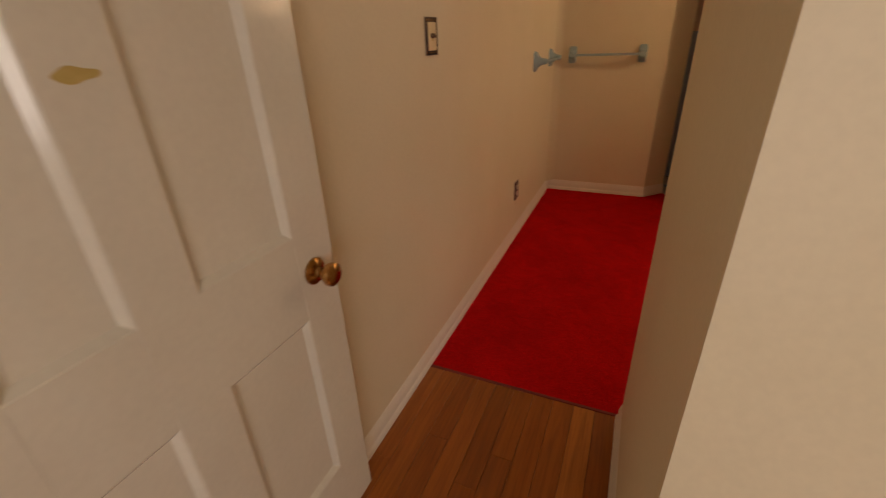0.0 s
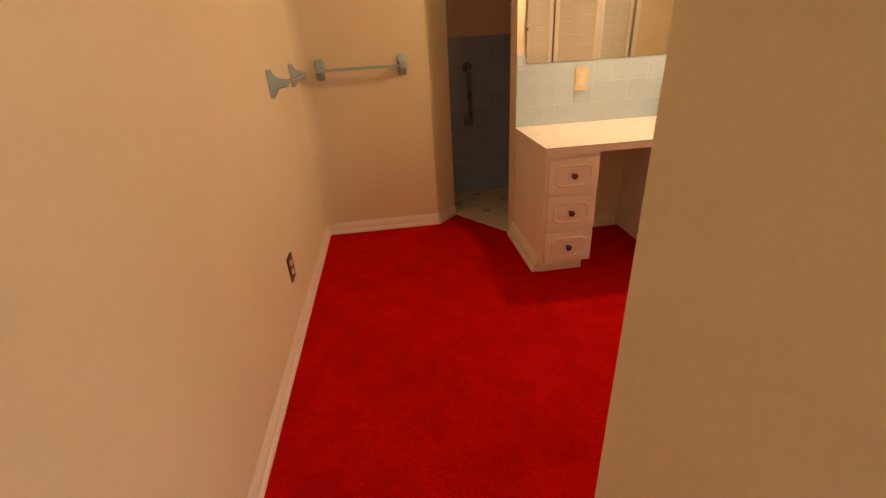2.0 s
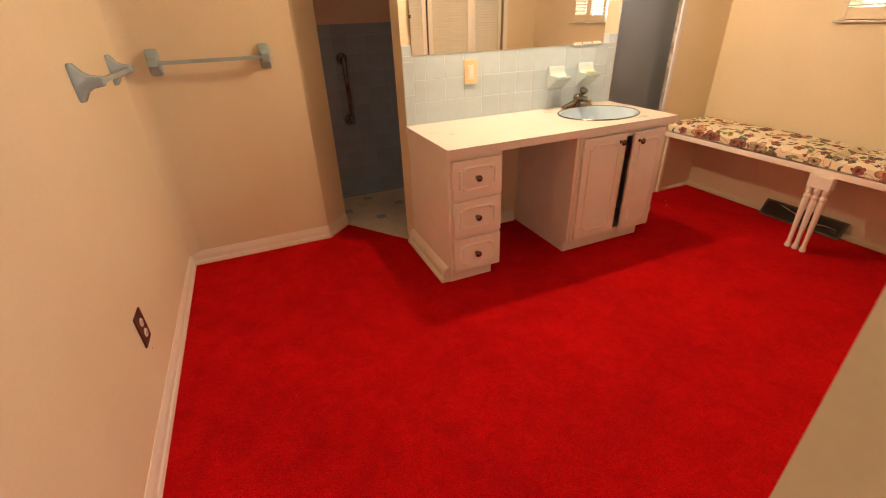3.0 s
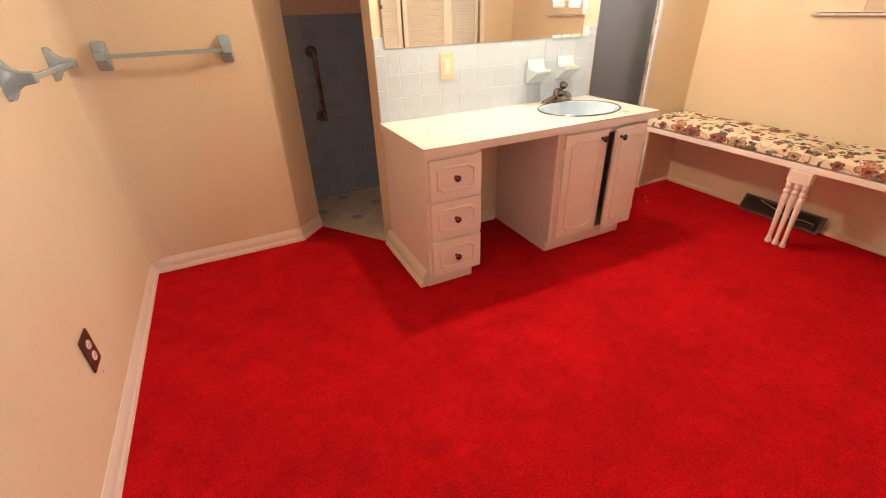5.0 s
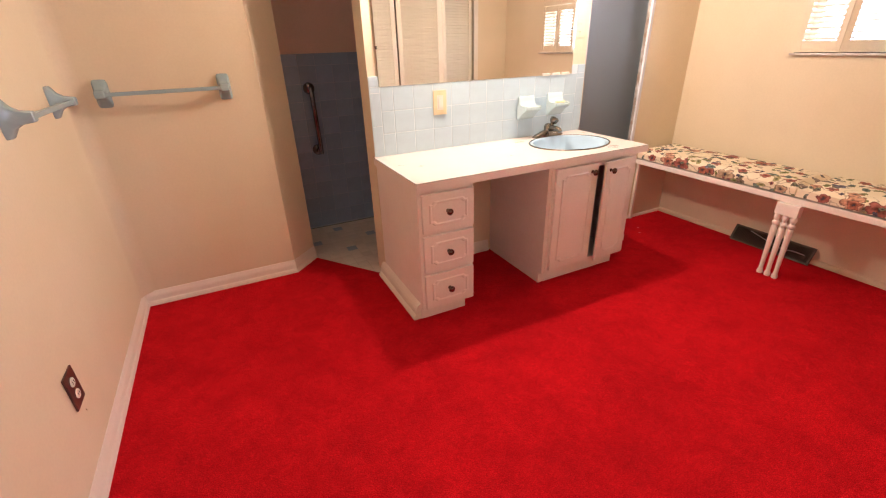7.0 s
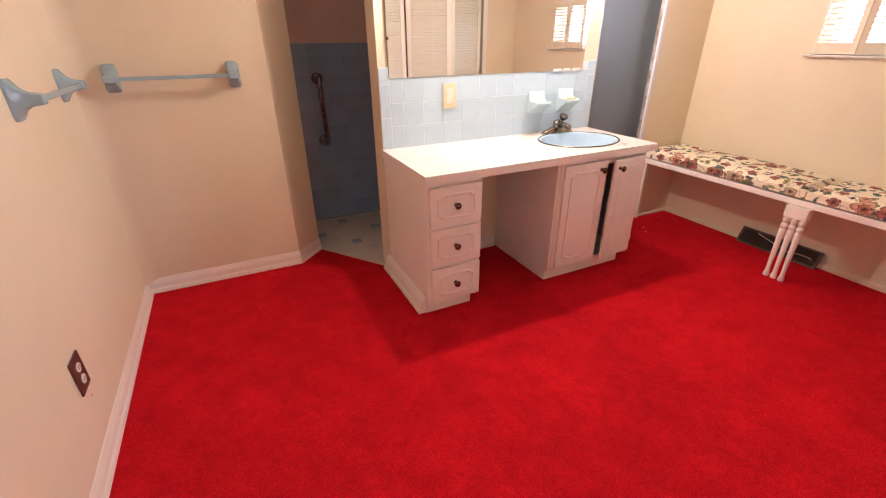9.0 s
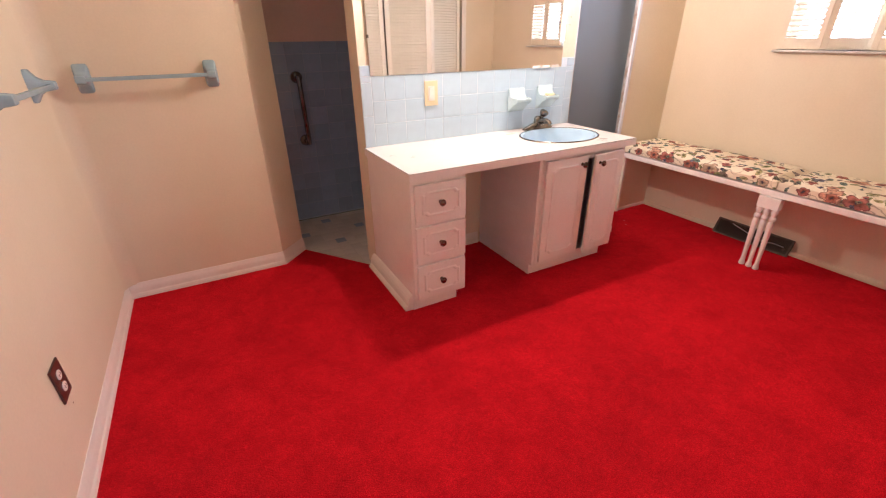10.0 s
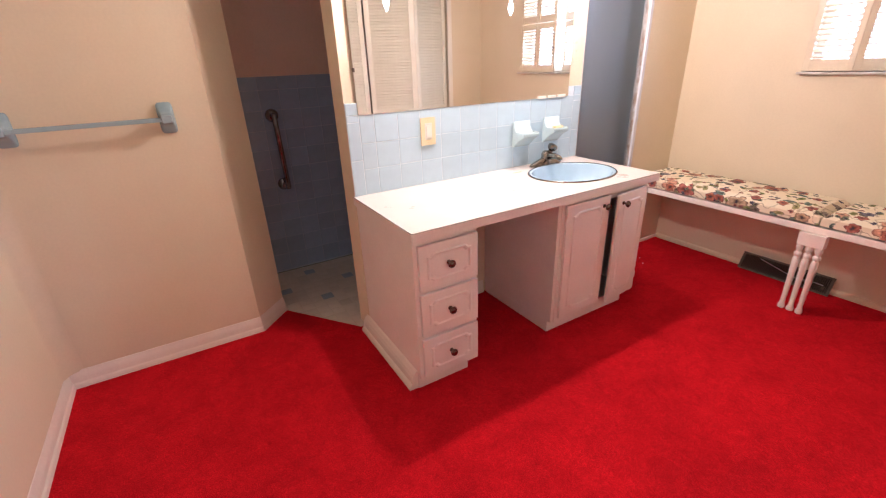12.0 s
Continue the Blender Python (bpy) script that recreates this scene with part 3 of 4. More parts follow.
for k in range(4):
    y = WY1 - 0.004 - k * 0.234
    swing = 24 if k == 1 else 0
    note = "cream slatted shutter leaf pushed open towards the pane" if swing else "cream slatted shutter leaf, its slats open to white daylight"
    for z, height, tilt in ((WZ0 + 0.004, LOWER, (66, 82, 62, 64)[k]), (WZ0 + 0.008 + LOWER, UPPER, (60, 80, 55, 55)[k])):
        leaf = shutter(pose(3.900, y, z, 0, 0, 90 + swing) @ pose(-SHW, 0, 0), height, tilt, note if z < 1.5 else note.replace("shutter", "upper shutter"))
        if k == 2 and z < 1.5:
            part("latch", lathe(B(), [(0.006, 0), (0.005, 0.004), (0.008, 0.010), (0.007, 0.015), (0.002, 0.017)], 14, pose(SHW - 0.010, 0, LOWER - LATCH_DROP, -90)), BRONZE, leaf, "small dark bronze latch knob", True)

# rear window frame
rear = tagged(new("window_2"), "plain window of the adjoining room letting in daylight", "window", "", "structure")
for args in ((1.05, 1.10, -6.58, -6.52, 0.85, 2.1), (2.90, 2.95, -6.58, -6.52, 0.85, 2.1), (1.10, 2.90, -6.58, -6.52, 0.85, 0.90), (1.10, 2.90, -6.58, -6.52, 2.05, 2.1), (1.98, 2.02, -6.58, -6.52, 0.90, 2.05)):
    part("window_frame", box(B(), *args), TRIM, rear)

# ---- shower glass ----
screen = tagged(new("shower_panel"), "grey obscure glass shower panel in an aluminium frame", "shower panel")
part("glass", box(B(), 2.962, 3.502, -0.318, -0.312, 0.09, 2.02), OBSCURE, screen, "grey obscure glass")
part("frame_side", box(B(), 2.936, 2.964, -0.335, -0.295, 0.05, 2.05, 0.003), ALU, screen)
part("frame_side", box(B(), 3.500, 3.528, -0.335, -0.290, 0.05, 2.05, 0.003), ALU, screen)
part("jamb", box(B(), 3.421, 3.431, -0.407, -0.388, 0.0, 2.08, 0.002), WORN_ALU, screen, "worn aluminium jamb strip with flaking tan paint")
# added strip carrying the blue-white daylight of the rounded wall edge
part("daylit_wall_edge", box(B(), 3.424, 3.450, -0.4235, -0.407, 0.023, 2.3, 0.005), DAYLIT_EDGE, screen, "wall end edge coloured pale blue-white as daylight")
part("rail", box(B(), 2.964, 3.500, -0.335, -0.295, 0.05, 0.09, 0.003), ALU, screen)
part("rail", box(B(), 2.964, 3.500, -0.335, -0.295, 2.02, 2.058, 0.003), ALU, screen)
part("curb", box(B(), 2.936, 3.430, -0.36, -0.24, 0.0, 0.05, 0.006), SHOWER_TILE, screen, "blue tiled curb")

# ---- vanity ----
CT, CTH, CF, CB = 0.785, 0.041, -0.972, -0.353
# worktop with an oval cut-out for the basin
SX, SY, SA, SB = 2.577, -0.664, 0.252, 0.203
worktop = tagged(new("worktop"), "white laminate vanity worktop with a square front edge", "worktop")
bm = B()
corner = [(1.386, CF), (2.925, CF), (2.925, CB), (1.386, CB)]
N = 48
hole = []
for k in range(N):
    a = 2 * math.pi * (k + 0.5) / N
    hole.append((SX + SA * math.cos(a), SY + SB * math.sin(a)))
bm = B()
top = [bm.verts.new((x, y, CT)) for x, y in corner]
ring = [bm.verts.new((x, y, CT)) for x, y in hole]
edges = [bm.edges.new((top[i], top[(i + 1) % 4])) for i in range(4)] + [bm.edges.new((ring[i], ring[(i + 1) % N])) for i in range(N)]
bmesh.ops.triangle_fill(bm, edges=edges, use_beauty=True)
made = bmesh.ops.extrude_face_region(bm, geom=bm.faces[:])
bmesh.ops.translate(bm, verts=[g for g in made["geom"] if isinstance(g, bmesh.types.BMVert)], vec=(0, 0, -CTH))
bmesh.ops.recalc_face_normals(bm, faces=bm.faces)
part("slab", bm, COUNTER, worktop)
part("front_strip", box(B(), 1.3865, 2.9245, CF - 0.0025, CF - 0.0001, CT - CTH, CT - 0.001, 0.0006), VANITY, worktop, "pinkish white laminate edge strip")
part("seam_line", box(B(), 1.3862, 2.9248, CF - 0.0030, CF - 0.0002, CT - 0.0016, CT - 0.0004), BRONZE, worktop, "dark laminate seam")
part("seam_line", box(B(), 1.3832, 1.3862, CF - 0.0010, CB, CT - 0.0016, CT - 0.0004), BRONZE, worktop, "dark laminate seam")
part("end_strip", box(B(), 1.3835, 1.3859, CF, CB, CT - CTH, CT - 0.001, 0.0006), VANITY, worktop, "pinkish white laminate edge strip")


def raised_front(w, h, notch=0.028, inset_x=0.035, inset_z=0.035):
    """A slab front with a routed raised field, notched at its corners. Lower left corner at the origin, face to -y."""
    bm = box(B(), 0, w, 0, 0.018, 0, h, 0.004)
    x0, x1, z0, z1, n = inset_x, w - inset_x, inset_z, h - inset_z, notch

    def notched(g):
        a, b, c, d, e = x0 + g, x1 - g, z0 + g, z1 - g, n
        s = e * 0.5
        return [(a + e, c), (b - e, c), (b - s, c + s), (b, c + s), (b, d - s), (b - s, d - s), (b - e, d), (a + e, d), (a + s, d - s), (a, d - s), (a, c + s), (a + s, c + s)]

    loops = [[bm.verts.new((x, y, z)) for x, z in notched(g)] for g, y in ((0, 0.0005), (0.005, -0.005), (0.010, -0.005), (0.016, -0.001))]
    for a, b in zip(loops, loops[1:]):
        for i in range(len(a)):
            j = (i + 1) % len(a)
            bm.faces.new((a[i], b[i], b[j], a[j]))
    bm.faces.new(loops[-1])
    bmesh.ops.recalc_face_normals(bm, faces=bm.faces)
    return bm


def knob(parent, x, y, z):
    return part("knob", lathe(B(), [(0.010, 0), (0.010, 0.003), (0.0055, 0.006), (0.0055, 0.014), (0.013, 0.019), (0.0175, 0.025), (0.0178, 0.029), (0.0150, 0.033), (0.0115, 0.0322), (0.009, 0.034), (0.003, 0.0355)], 18, pose(x, y, z, 90)), BRONZE, parent, "dark antique bronze knob", True)


drawers = tagged(new("drawer_cabinet"), "pale pinkish-white vanity drawer cabinet with three drawers", "cabinet")
part("body", box(B(), 1.395, 1.706, -0.948, -0.354, 0.068, CT - CTH - 0.001, 0.003), VANITY, drawers)
part("plinth", box(B(), 1.395, 1.668, -0.925, -0.36, 0, 0.068, 0.002), VANITY, drawers)
for z0, z1 in ((0.518, 0.720), (0.297, 0.499), (0.076, 0.278)):
    d = part("drawer", raised_front(0.288, z1 - z0), VANITY, drawers, "drawer front with a raised notched field", False, pose(1.412, -0.967, z0))
    knob(d, 0.138, 0, (z1 - z0) / 2 + 0.004)
bm = sweep(B(), [(1.395, -0.918), (1.395, -0.330)], [(0, 0), (-0.044, 0), (-0.045, 0.006), (-0.043, 0.014), (-0.036, 0.023), (-0.029, 0.028), (-0.027, 0.060), (-0.020, 0.076), (-0.008, 0.090), (0, 0.095)])
structure("baseboard_vanity", bm, TRIM, "stepped cream baseboard along the vanity side", "baseboard")

sink_cab = tagged(new("sink_cabinet"), "pale pinkish-white sink cabinet with one door ajar", "cabinet")
FX0, FX1, FY = 2.185, 2.865, -0.948
part("side_panel", box(B(), FX0 + 0.010, FX0 + 0.029, FY + 0.004, -0.354, 0.07, CT - CTH - 0.001), VANITY, sink_cab)
part("side_panel", box(B(), FX1 - 0.018, FX1, FY + 0.02, -0.354, 0.07, CT - CTH - 0.001), VANITY, sink_cab)
part("bottom_panel", box(B(), FX0 + 0.029, FX1 - 0.018, FY + 0.02, -0.354, 0.07, 0.088), VANITY, sink_cab)
bm = B()
box(bm, FX0 + 0.030, FX0 + 0.055, FY, FY + 0.02, 0.07, CT - CTH - 0.001, 0.002)
box(bm, FX1 - 0.03, FX1, FY, FY + 0.02, 0.07, CT - CTH - 0.001, 0.002)
box(bm, FX0 + 0.055, FX1 - 0.03, FY, FY + 0.02, 0.70, CT - CTH - 0.001, 0.002)
box(bm, FX0 + 0.055, FX1 - 0.03, FY, FY + 0.02, 0.07, 0.10, 0.002)
part("face_frame", bm, VANITY, sink_cab)
part("lining", box(B(), FX0 + 0.02, FX1 - 0.02, -0.372, -0.358, 0.09, 0.74), INSIDE, sink_cab, "dark back lining inside the cabinet")
part("plinth", box(B(), FX0 + 0.0095, 2.805, -0.920, -0.36, 0, 0.07, 0.002), VANITY, sink_cab)
d1 = part("door", raised_front(0.308, 0.632, 0.034, 0.042, 0.042), VANITY, sink_cab, "closed door with a raised notched field", False, pose(2.234, -0.967, 0.094))
knob(d1, 0.262, 0, 0.585)
for z in (0.09, 0.54):
    part("hinge", lathe(B(), [(0.004, -0.02), (0.004, 0.02)], 8, pose(-0.004, 0.004, z)), VANITY, d1, "painted hinge")
d2 = part("door", raised_front(0.272, 0.632, 0.034, 0.042, 0.042), VANITY, sink_cab, "door standing slightly ajar", False, pose(2.845, -0.968, 0.094, 0, 0, 6.5) @ pose(-0.272, 0, 0))
knob(d2, 0.036, 0, 0.585)
for z in (0.09, 0.54):
    part("hinge", lathe(B(), [(0.004, -0.02), (0.004, 0.02)], 8, pose(0.276, 0.004, z)), VANITY, d2, "painted hinge")

# basin
sink = tagged(new("sink"), "oval sky-blue porcelain basin with a metal rim", "sink")
bm = B()
depth = [(1.035, 0.004), (1.0, 0.005), (0.965, 0.001), (0.93, -0.02), (0.86, -0.07), (0.72, -0.115), (0.5, -0.138), (0.2, -0.146), (0.08, -0.147)]
rings = [[bm.verts.new((SX + SA * f * math.cos(a), SY + SB * f * math.sin(a), CT + z)) for a in (2 * math.pi * k / 56 for k in range(56))] for f, z in depth]
for a, b in zip(rings, rings[1:]):
    for i in range(56):
        j = (i + 1) % 56
        bm.faces.new((a[i], a[j], b[j], b[i]))
bm.faces.new(rings[-1])
bmesh.ops.recalc_face_normals(bm, faces=bm.faces)
for f in bm.faces:
    f.normal_flip() if f.normal.z < 0 else None
part("bowl", bm, BASIN, sink, "", True)
bm = B()
prof = [(1.03, 0.0005), (1.035, 0.006), (1.055, 0.007), (1.075, 0.004), (1.078, 0.0005)]
rings = [[bm.verts.new((SX + SA * f * math.cos(a), SY + SB * f * math.sin(a), CT + z)) for a in (2 * math.pi * k / 56 for k in range(56))] for f, z in prof]
for a, b in zip(rings, rings[1:]):
    for i in range(56):
        j = (i + 1) % 56
        bm.faces.new((a[i], a[j], b[j], b[i]))
bmesh.ops.recalc_face_normals(bm, faces=bm.faces)
part("rim", bm, STEEL, sink, "tarnished metal clamping ring", True)
part("drain", lathe(B(), [(0.030, 0), (0.030, 0.003), (0.022, 0.004), (0.020, 0.001), (0.004, 0.001)], 24, pose(SX, SY, CT - 0.1465)), STEEL, sink, "metal drain", True)

# faucet
faucet = thing("faucet", pose(2.588, -0.438, CT + 0.006), "tarnished chrome single-lever basin faucet", "faucet")
bm = B()
rings = []
for k in range(17):
    u = -1 + k / 8
    half = 0.006 + 0.024 * math.sqrt(max(0.0, 1 - u * u))
    top = 0.006 + 0.046 * (1 - abs(u)) ** 0.85
    rings.append([bm.verts.new((0.126 * u, half * math.cos(a), top * max(0.0, math.sin(a)) ** 0.8)) for a in (math.pi * n / 10 for n in range(11))])
for a, b in zip(rings, rings[1:]):
    for n in range(10):
        bm.faces.new((a[n], a[n + 1], b[n + 1], b[n]))
    bm.faces.new((a[10], a[0], b[0], b[10]))
bm.faces.new(rings[0])
bm.faces.new(rings[-1])
bmesh.ops.recalc_face_normals(bm, faces=bm.faces)
part("base_plate", bm, STEEL, faucet, "", True)
part("body", lathe(B(), [(0.033, 0.004), (0.031, 0.02), (0.028, 0.045), (0.029, 0.062), (0.022, 0.076), (0.012, 0.082)], 22), STEEL, faucet, "", True)
part("spout", tube(B(), [(0, 0.0, 0.042), (0.004, -0.035, 0.054), (0.008, -0.07, 0.058), (0.012, -0.098, 0.052), (0.013, -0.108, 0.040)], [0.020, 0.0185, 0.0165, 0.0145, 0.013], 14), STEEL, faucet, "", True)
part("lever", lathe(B(), [(0.014, 0), (0.013, 0.012), (0.022, 0.020), (0.026, 0.032), (0.025, 0.042), (0.015, 0.049), (0.003, 0.050)], 20, pose(0.016, -0.012, 0.070, 16, 20, 0) @ Matrix.Diagonal((1.12, 1.12, 1.12, 1))), STEEL, faucet, "rounded lever knob", True)
part("pop_up_rod", tube(B(), [(0, 0.026, 0.008), (0, 0.026, 0.045), (0, 0.026, 0.05)], [0.003, 0.003, 0.006], 10), STEEL, faucet, "", True)

# mark left on the worktop beside the faucet
tagged(part("rust_mark", prism(B(), [(2.335 + 0.035 * math.cos(a) * (1 + 0.2 * math.sin(3 * a)), -0.475 + 0.012 * math.sin(a) * (1 + 0.3 * math.cos(2 * a))) for a in (2 * math.pi * k / 18 for k in range(18))], CT + 0.0002, CT + 0.0008), surface("old_glue", (0.58, 0.42, 0.28), (0.74, 0.62, 0.48), 0.6, 60, 200), None, "tan glue mark on the white worktop"), "", "mark")

# ---- mirror, plates, soap dishes, lamps ----
mirror = tagged(new("mirror"), "large frameless wall mirror above the tile splashback", "mirror")
MX0, MX1, MZ0, MZ1 = 1.452, 2.815, 1.168, 2.02
part("mirror_glass", box(B(), MX0, MX1, -0.3625, -0.3585, MZ0, MZ1), MIRROR, mirror, "silvered mirror glass")
part("backing", box(B(), MX0 + 0.004, MX1 - 0.004, -0.3583, -0.3525, MZ0 + 0.002, MZ1 - 0.004), BLACK, mirror)
for x in (MX0 + 0.25, MX1 - 0.25):
    part("clip", box(B(), x - 0.012, x + 0.012, -0.3665, -0.3627, MZ1 - 0.012, MZ1 + 0.01, 0.002), CHROME, mirror)
part("side_clip", box(B(), MX0 - 0.006, MX0 + 0.006, -0.366, -0.3627, 1.355, 1.371, 0.001), STEEL, mirror, "small dark mirror clip")
for x in (2.60, 2.68, 2.76):
    part("clip", box(B(), x - 0.032, x + 0.032, -0.367, -0.3627, MZ0 - 0.004, MZ0 + 0.012, 0.002), WHITE_PLASTIC, mirror, "white edge clip")


def rocker_plate(m, w, h, plate, inner, label):
    """A wall plate with one rocker; its face looks to -y, the middle of its back at the origin."""
    s = thing("light_switch", m, label, "light switch")
    bm = box(B(), -w / 2, w / 2, -0.007, 0, -h / 2, h / 2, 0.0035)
    part("plate", bm, plate, s)
    part("surround", box(B(), -w * 0.24, w * 0.24, -0.0085, -0.007, -h * 0.3, h * 0.3, 0.0007), inner, s)
    part("rocker", box(B(), -w * 0.17, w * 0.17, -0.0125, -0.0086, -h * 0.22, h * 0.22, 0.002), inner, s, "rocker switch")
    for z in (-h * 0.4, h * 0.4):
        part("screw", lathe(B(), [(0.003, 0), (0.002, 0.0014)], 10, pose(0, -0.007, z, 90)), plate, s)
    return s


rocker_plate(pose(1.819, -0.3615, 1.058), 0.086, 0.138, IVORY, WHITE_PLASTIC, "ivory plate with white rocker on the blue tile")

small = thing("wall_outlet", pose(2.854, -0.3525, 1.44), "cream outlet plate on the narrow cream wall strip", "wall outlet")
part("plate", box(B(), -0.035, 0.035, -0.006, 0, -0.057, 0.057, 0.002), PLASTER, small)
for z in (-0.022, 0.022):
    part("receptacle", box(B(), -0.016, 0.016, -0.008, -0.006, z - 0.014, z + 0.014, 0.0008), PLASTER, small)
    for dx in (-0.006, 0.006):
        part("slot", box(B(), dx - 0.001, dx + 0.001, -0.0084, -0.008, z - 0.005, z + 0.005), BLACK, small)


def soap_dish(m, label):
    """Ceramic dish; the middle of its back at the origin, its face to -y."""
    s = thing("soap_dish", m, label, "soap dish", "soap dishes on the splashback")
    bm = B()
    # back plate, curling forward into a scooped tray
    prof = [(0.0, 0.066), (-0.012, 0.066), (-0.016, 0.060), (-0.019, 0.044), (-0.029, 0.020), (-0.052, 0.004), (-0.084, 0.001), (-0.093, 0.008), (-0.101, 0.003), (-0.099, -0.011), (-0.062, -0.034), (-0.032, -0.060), (-0.012, -0.078), (0.0, -0.080)]
    for x0, x1 in ((-0.062, 0.062),):
        a = [bm.verts.new((x0 + 0.003 * (1 if y < -0.05 else 0), y, z)) for y, z in prof]
        b = [bm.verts.new((x1 - 0.003 * (1 if y < -0.05 else 0), y, z)) for y, z in prof]
        n = len(prof)
        for i in range(n):
            j = (i + 1) % n
            bm.faces.new((a[i], b[i], b[j], a[j]))
        bm.faces.new(a)
        bm.faces.new(b[::-1])
    bmesh.ops.recalc_face_normals(bm, faces=bm.faces)
    bmesh.ops.bevel(bm, geom=[e for e in bm.edges if e.calc_face_angle(0) > 0.9], offset=0.003, segments=2, affect="EDGES")
    part("dish", bm, PALE_CERAMIC, s, "", True)
    part("rib", box(B(), -0.040, 0.040, -0.074, -0.068, 0.000, 0.006, 0.002), PALE_CERAMIC, s)
    for x0, x1 in ((-0.064, -0.052), (0.052, 0.064)):
        part("side_lip", prism(B(), [(x0, -0.004), (x1, -0.004), (x1 * 0.95, -0.094), (x0 * 0.95, -0.094)], -0.002, 0.010), PALE_CERAMIC, s)
    return s


soap_dish(pose(2.445, -0.3605, 0.985), "pale aqua ceramic soap dish set in the tile")
soap_dish(pose(2.680, -0.3605, 0.990), "pale aqua ceramic soap dish holding a soap bar")
bar = box(B(), -0.036, 0.036, -0.018, 0.018, 0, 0.014)
bmesh.ops.bevel(bar, geom=bar.edges[:], offset=0.006, segments=3, affect="EDGES")
tagged(part("soap_bar", bar, SOAP, None, "small worn yellow bar of soap in the dish", True, pose(2.684, -0.424, 0.9955)), "", "soap")

# two-arm wall light above the mirror
light = tagged(new("vanity_light"), "brass wall light with two lit frosted glass drops", "wall light")
part("back_plate", box(B(), 1.95, 2.30, -0.392, -0.353, 2.06, 2.16, 0.010), BRASS, light)
for bx, by, bz in BULBS:
    s = 1 if bx > 2.125 else -1
    pts = []
    for k in range(13):
        u = k / 12
        pts.append((2.125 + s * (0.12 + (abs(bx - 2.125) - 0.12) * u), -0.39 + (by + 0.39) * (1 - (1 - u) ** 1.6), 2.11 - 0.06 * math.sin(math.pi * u) + 0.0 * u))
    arm = part("arm", tube(B(), pts, 0.008, 10), BRASS, light, "curved brass arm", True)
    part("holder", lathe(B(), [(0.012, 2.11 - bz), (0.022, 2.07 - bz), (0.022, 1.98 - bz), (0.012, 1.96 - bz)], 18, pose(bx, by, bz)), BRASS, arm, "", True)
    shade = part("shade", lathe(B(), [(0.020, 0.225), (0.050, 0.20), (0.066, 0.15), (0.070, 0.09), (0.060, 0.03), (0.034, -0.012), (0.012, -0.032), (0.007, -0.048), (0.010, -0.064), (0.0155, -0.082), (0.016, -0.094), (0.010, -0.112), (0.003, -0.128)], 22, pose(bx, by, bz)), SHADE, arm, "lit frosted white glass shade with a drop finial", True)
    shade.visible_shadow = False

# ---- towel bars ----
def towel_bar(m, length, label):
    """Two flared ceramic posts and a square rod; the wall is the plane y = 0, the room at -y, the rod along x."""
    t = thing("towel_bar", m, label, "towel bar", "ceramic towel bars")
    for x in (0, length):
        bm = B()
        secs = [(0.0, 0.032, 0.066), (-0.010, 0.032, 0.066), (-0.015, 0.030, 0.060), (-0.030, 0.026, 0.036), (-0.050, 0.023, 0.023), (-0.076, 0.022, 0.019), (-0.087, 0.021, 0.017), (-0.090, 0.018, 0.014)]
        rings = []
        for y, hw, hh in secs:
            pts = []
            for k in range(20):
                a = 2 * math.pi * k / 20
                c, s = math.cos(a), math.sin(a)
                pts.append(bm.verts.new((x + hw * math.copysign(abs(c) ** 0.33, c), y, hh * math.copysign(abs(s) ** 0.33, s))))
            rings.append(pts)
        for a, b in zip(rings, rings[1:]):
            for i in range(20):
                j = (i + 1) % 20
                bm.faces.new((a[i], a[j], b[j], b[i]))
        bm.faces.new(rings[0])
        bm.faces.new(rings[-1])
        bmesh.ops.recalc_face_normals(bm, faces=bm.faces)
        part("post", bm, CERAMIC, t, "", True)
    part("rod", box(B(), 0.0, length, -0.083, -0.065, -0.010, 0.008, 0.002), CERAMIC, t)
    return t


towel_bar(pose(0.146, -0.0005, 1.196), 0.548, "grey-blue ceramic towel bar on the end wall")
towel_bar(pose(0.0005, -0.815, 1.190, 0, 0, 90), 0.555, "grey-blue ceramic towel bar in the wall corner")

# ---- left wall plates ----
outlet = thing("wall_outlet", pose(0.0005, -1.206, 0.362, 0, 0, 90), "dark brown outlet plate with two pale receptacles", "wall outlet")
bm = box(B(), -0.046, 0.046, -0.007, 0, -0.066, 0.066, 0.0035)
part("plate", bm, BROWN_PLATE, outlet)
for z in (-0.024, 0.024):
    r = part("receptacle", lathe(B(), [(0.017, 0), (0.017, 0.003), (0.0155, 0.004)], 22, pose(0, -0.0065, z, 90)), WHITE_PLASTIC, outlet, "pale round receptacle")
    for dx in (-0.006, 0.006):
        part("slot", box(B(), dx - 0.0012, dx + 0.0012, -0.0112, -0.0106, z - 0.005, z + 0.006), BLACK, r)
part("screw", lathe(B(), [(0.003, 0), (0.002, 0.0014)], 10, pose(0, -0.007, 0, 90)), BRASS, outlet)

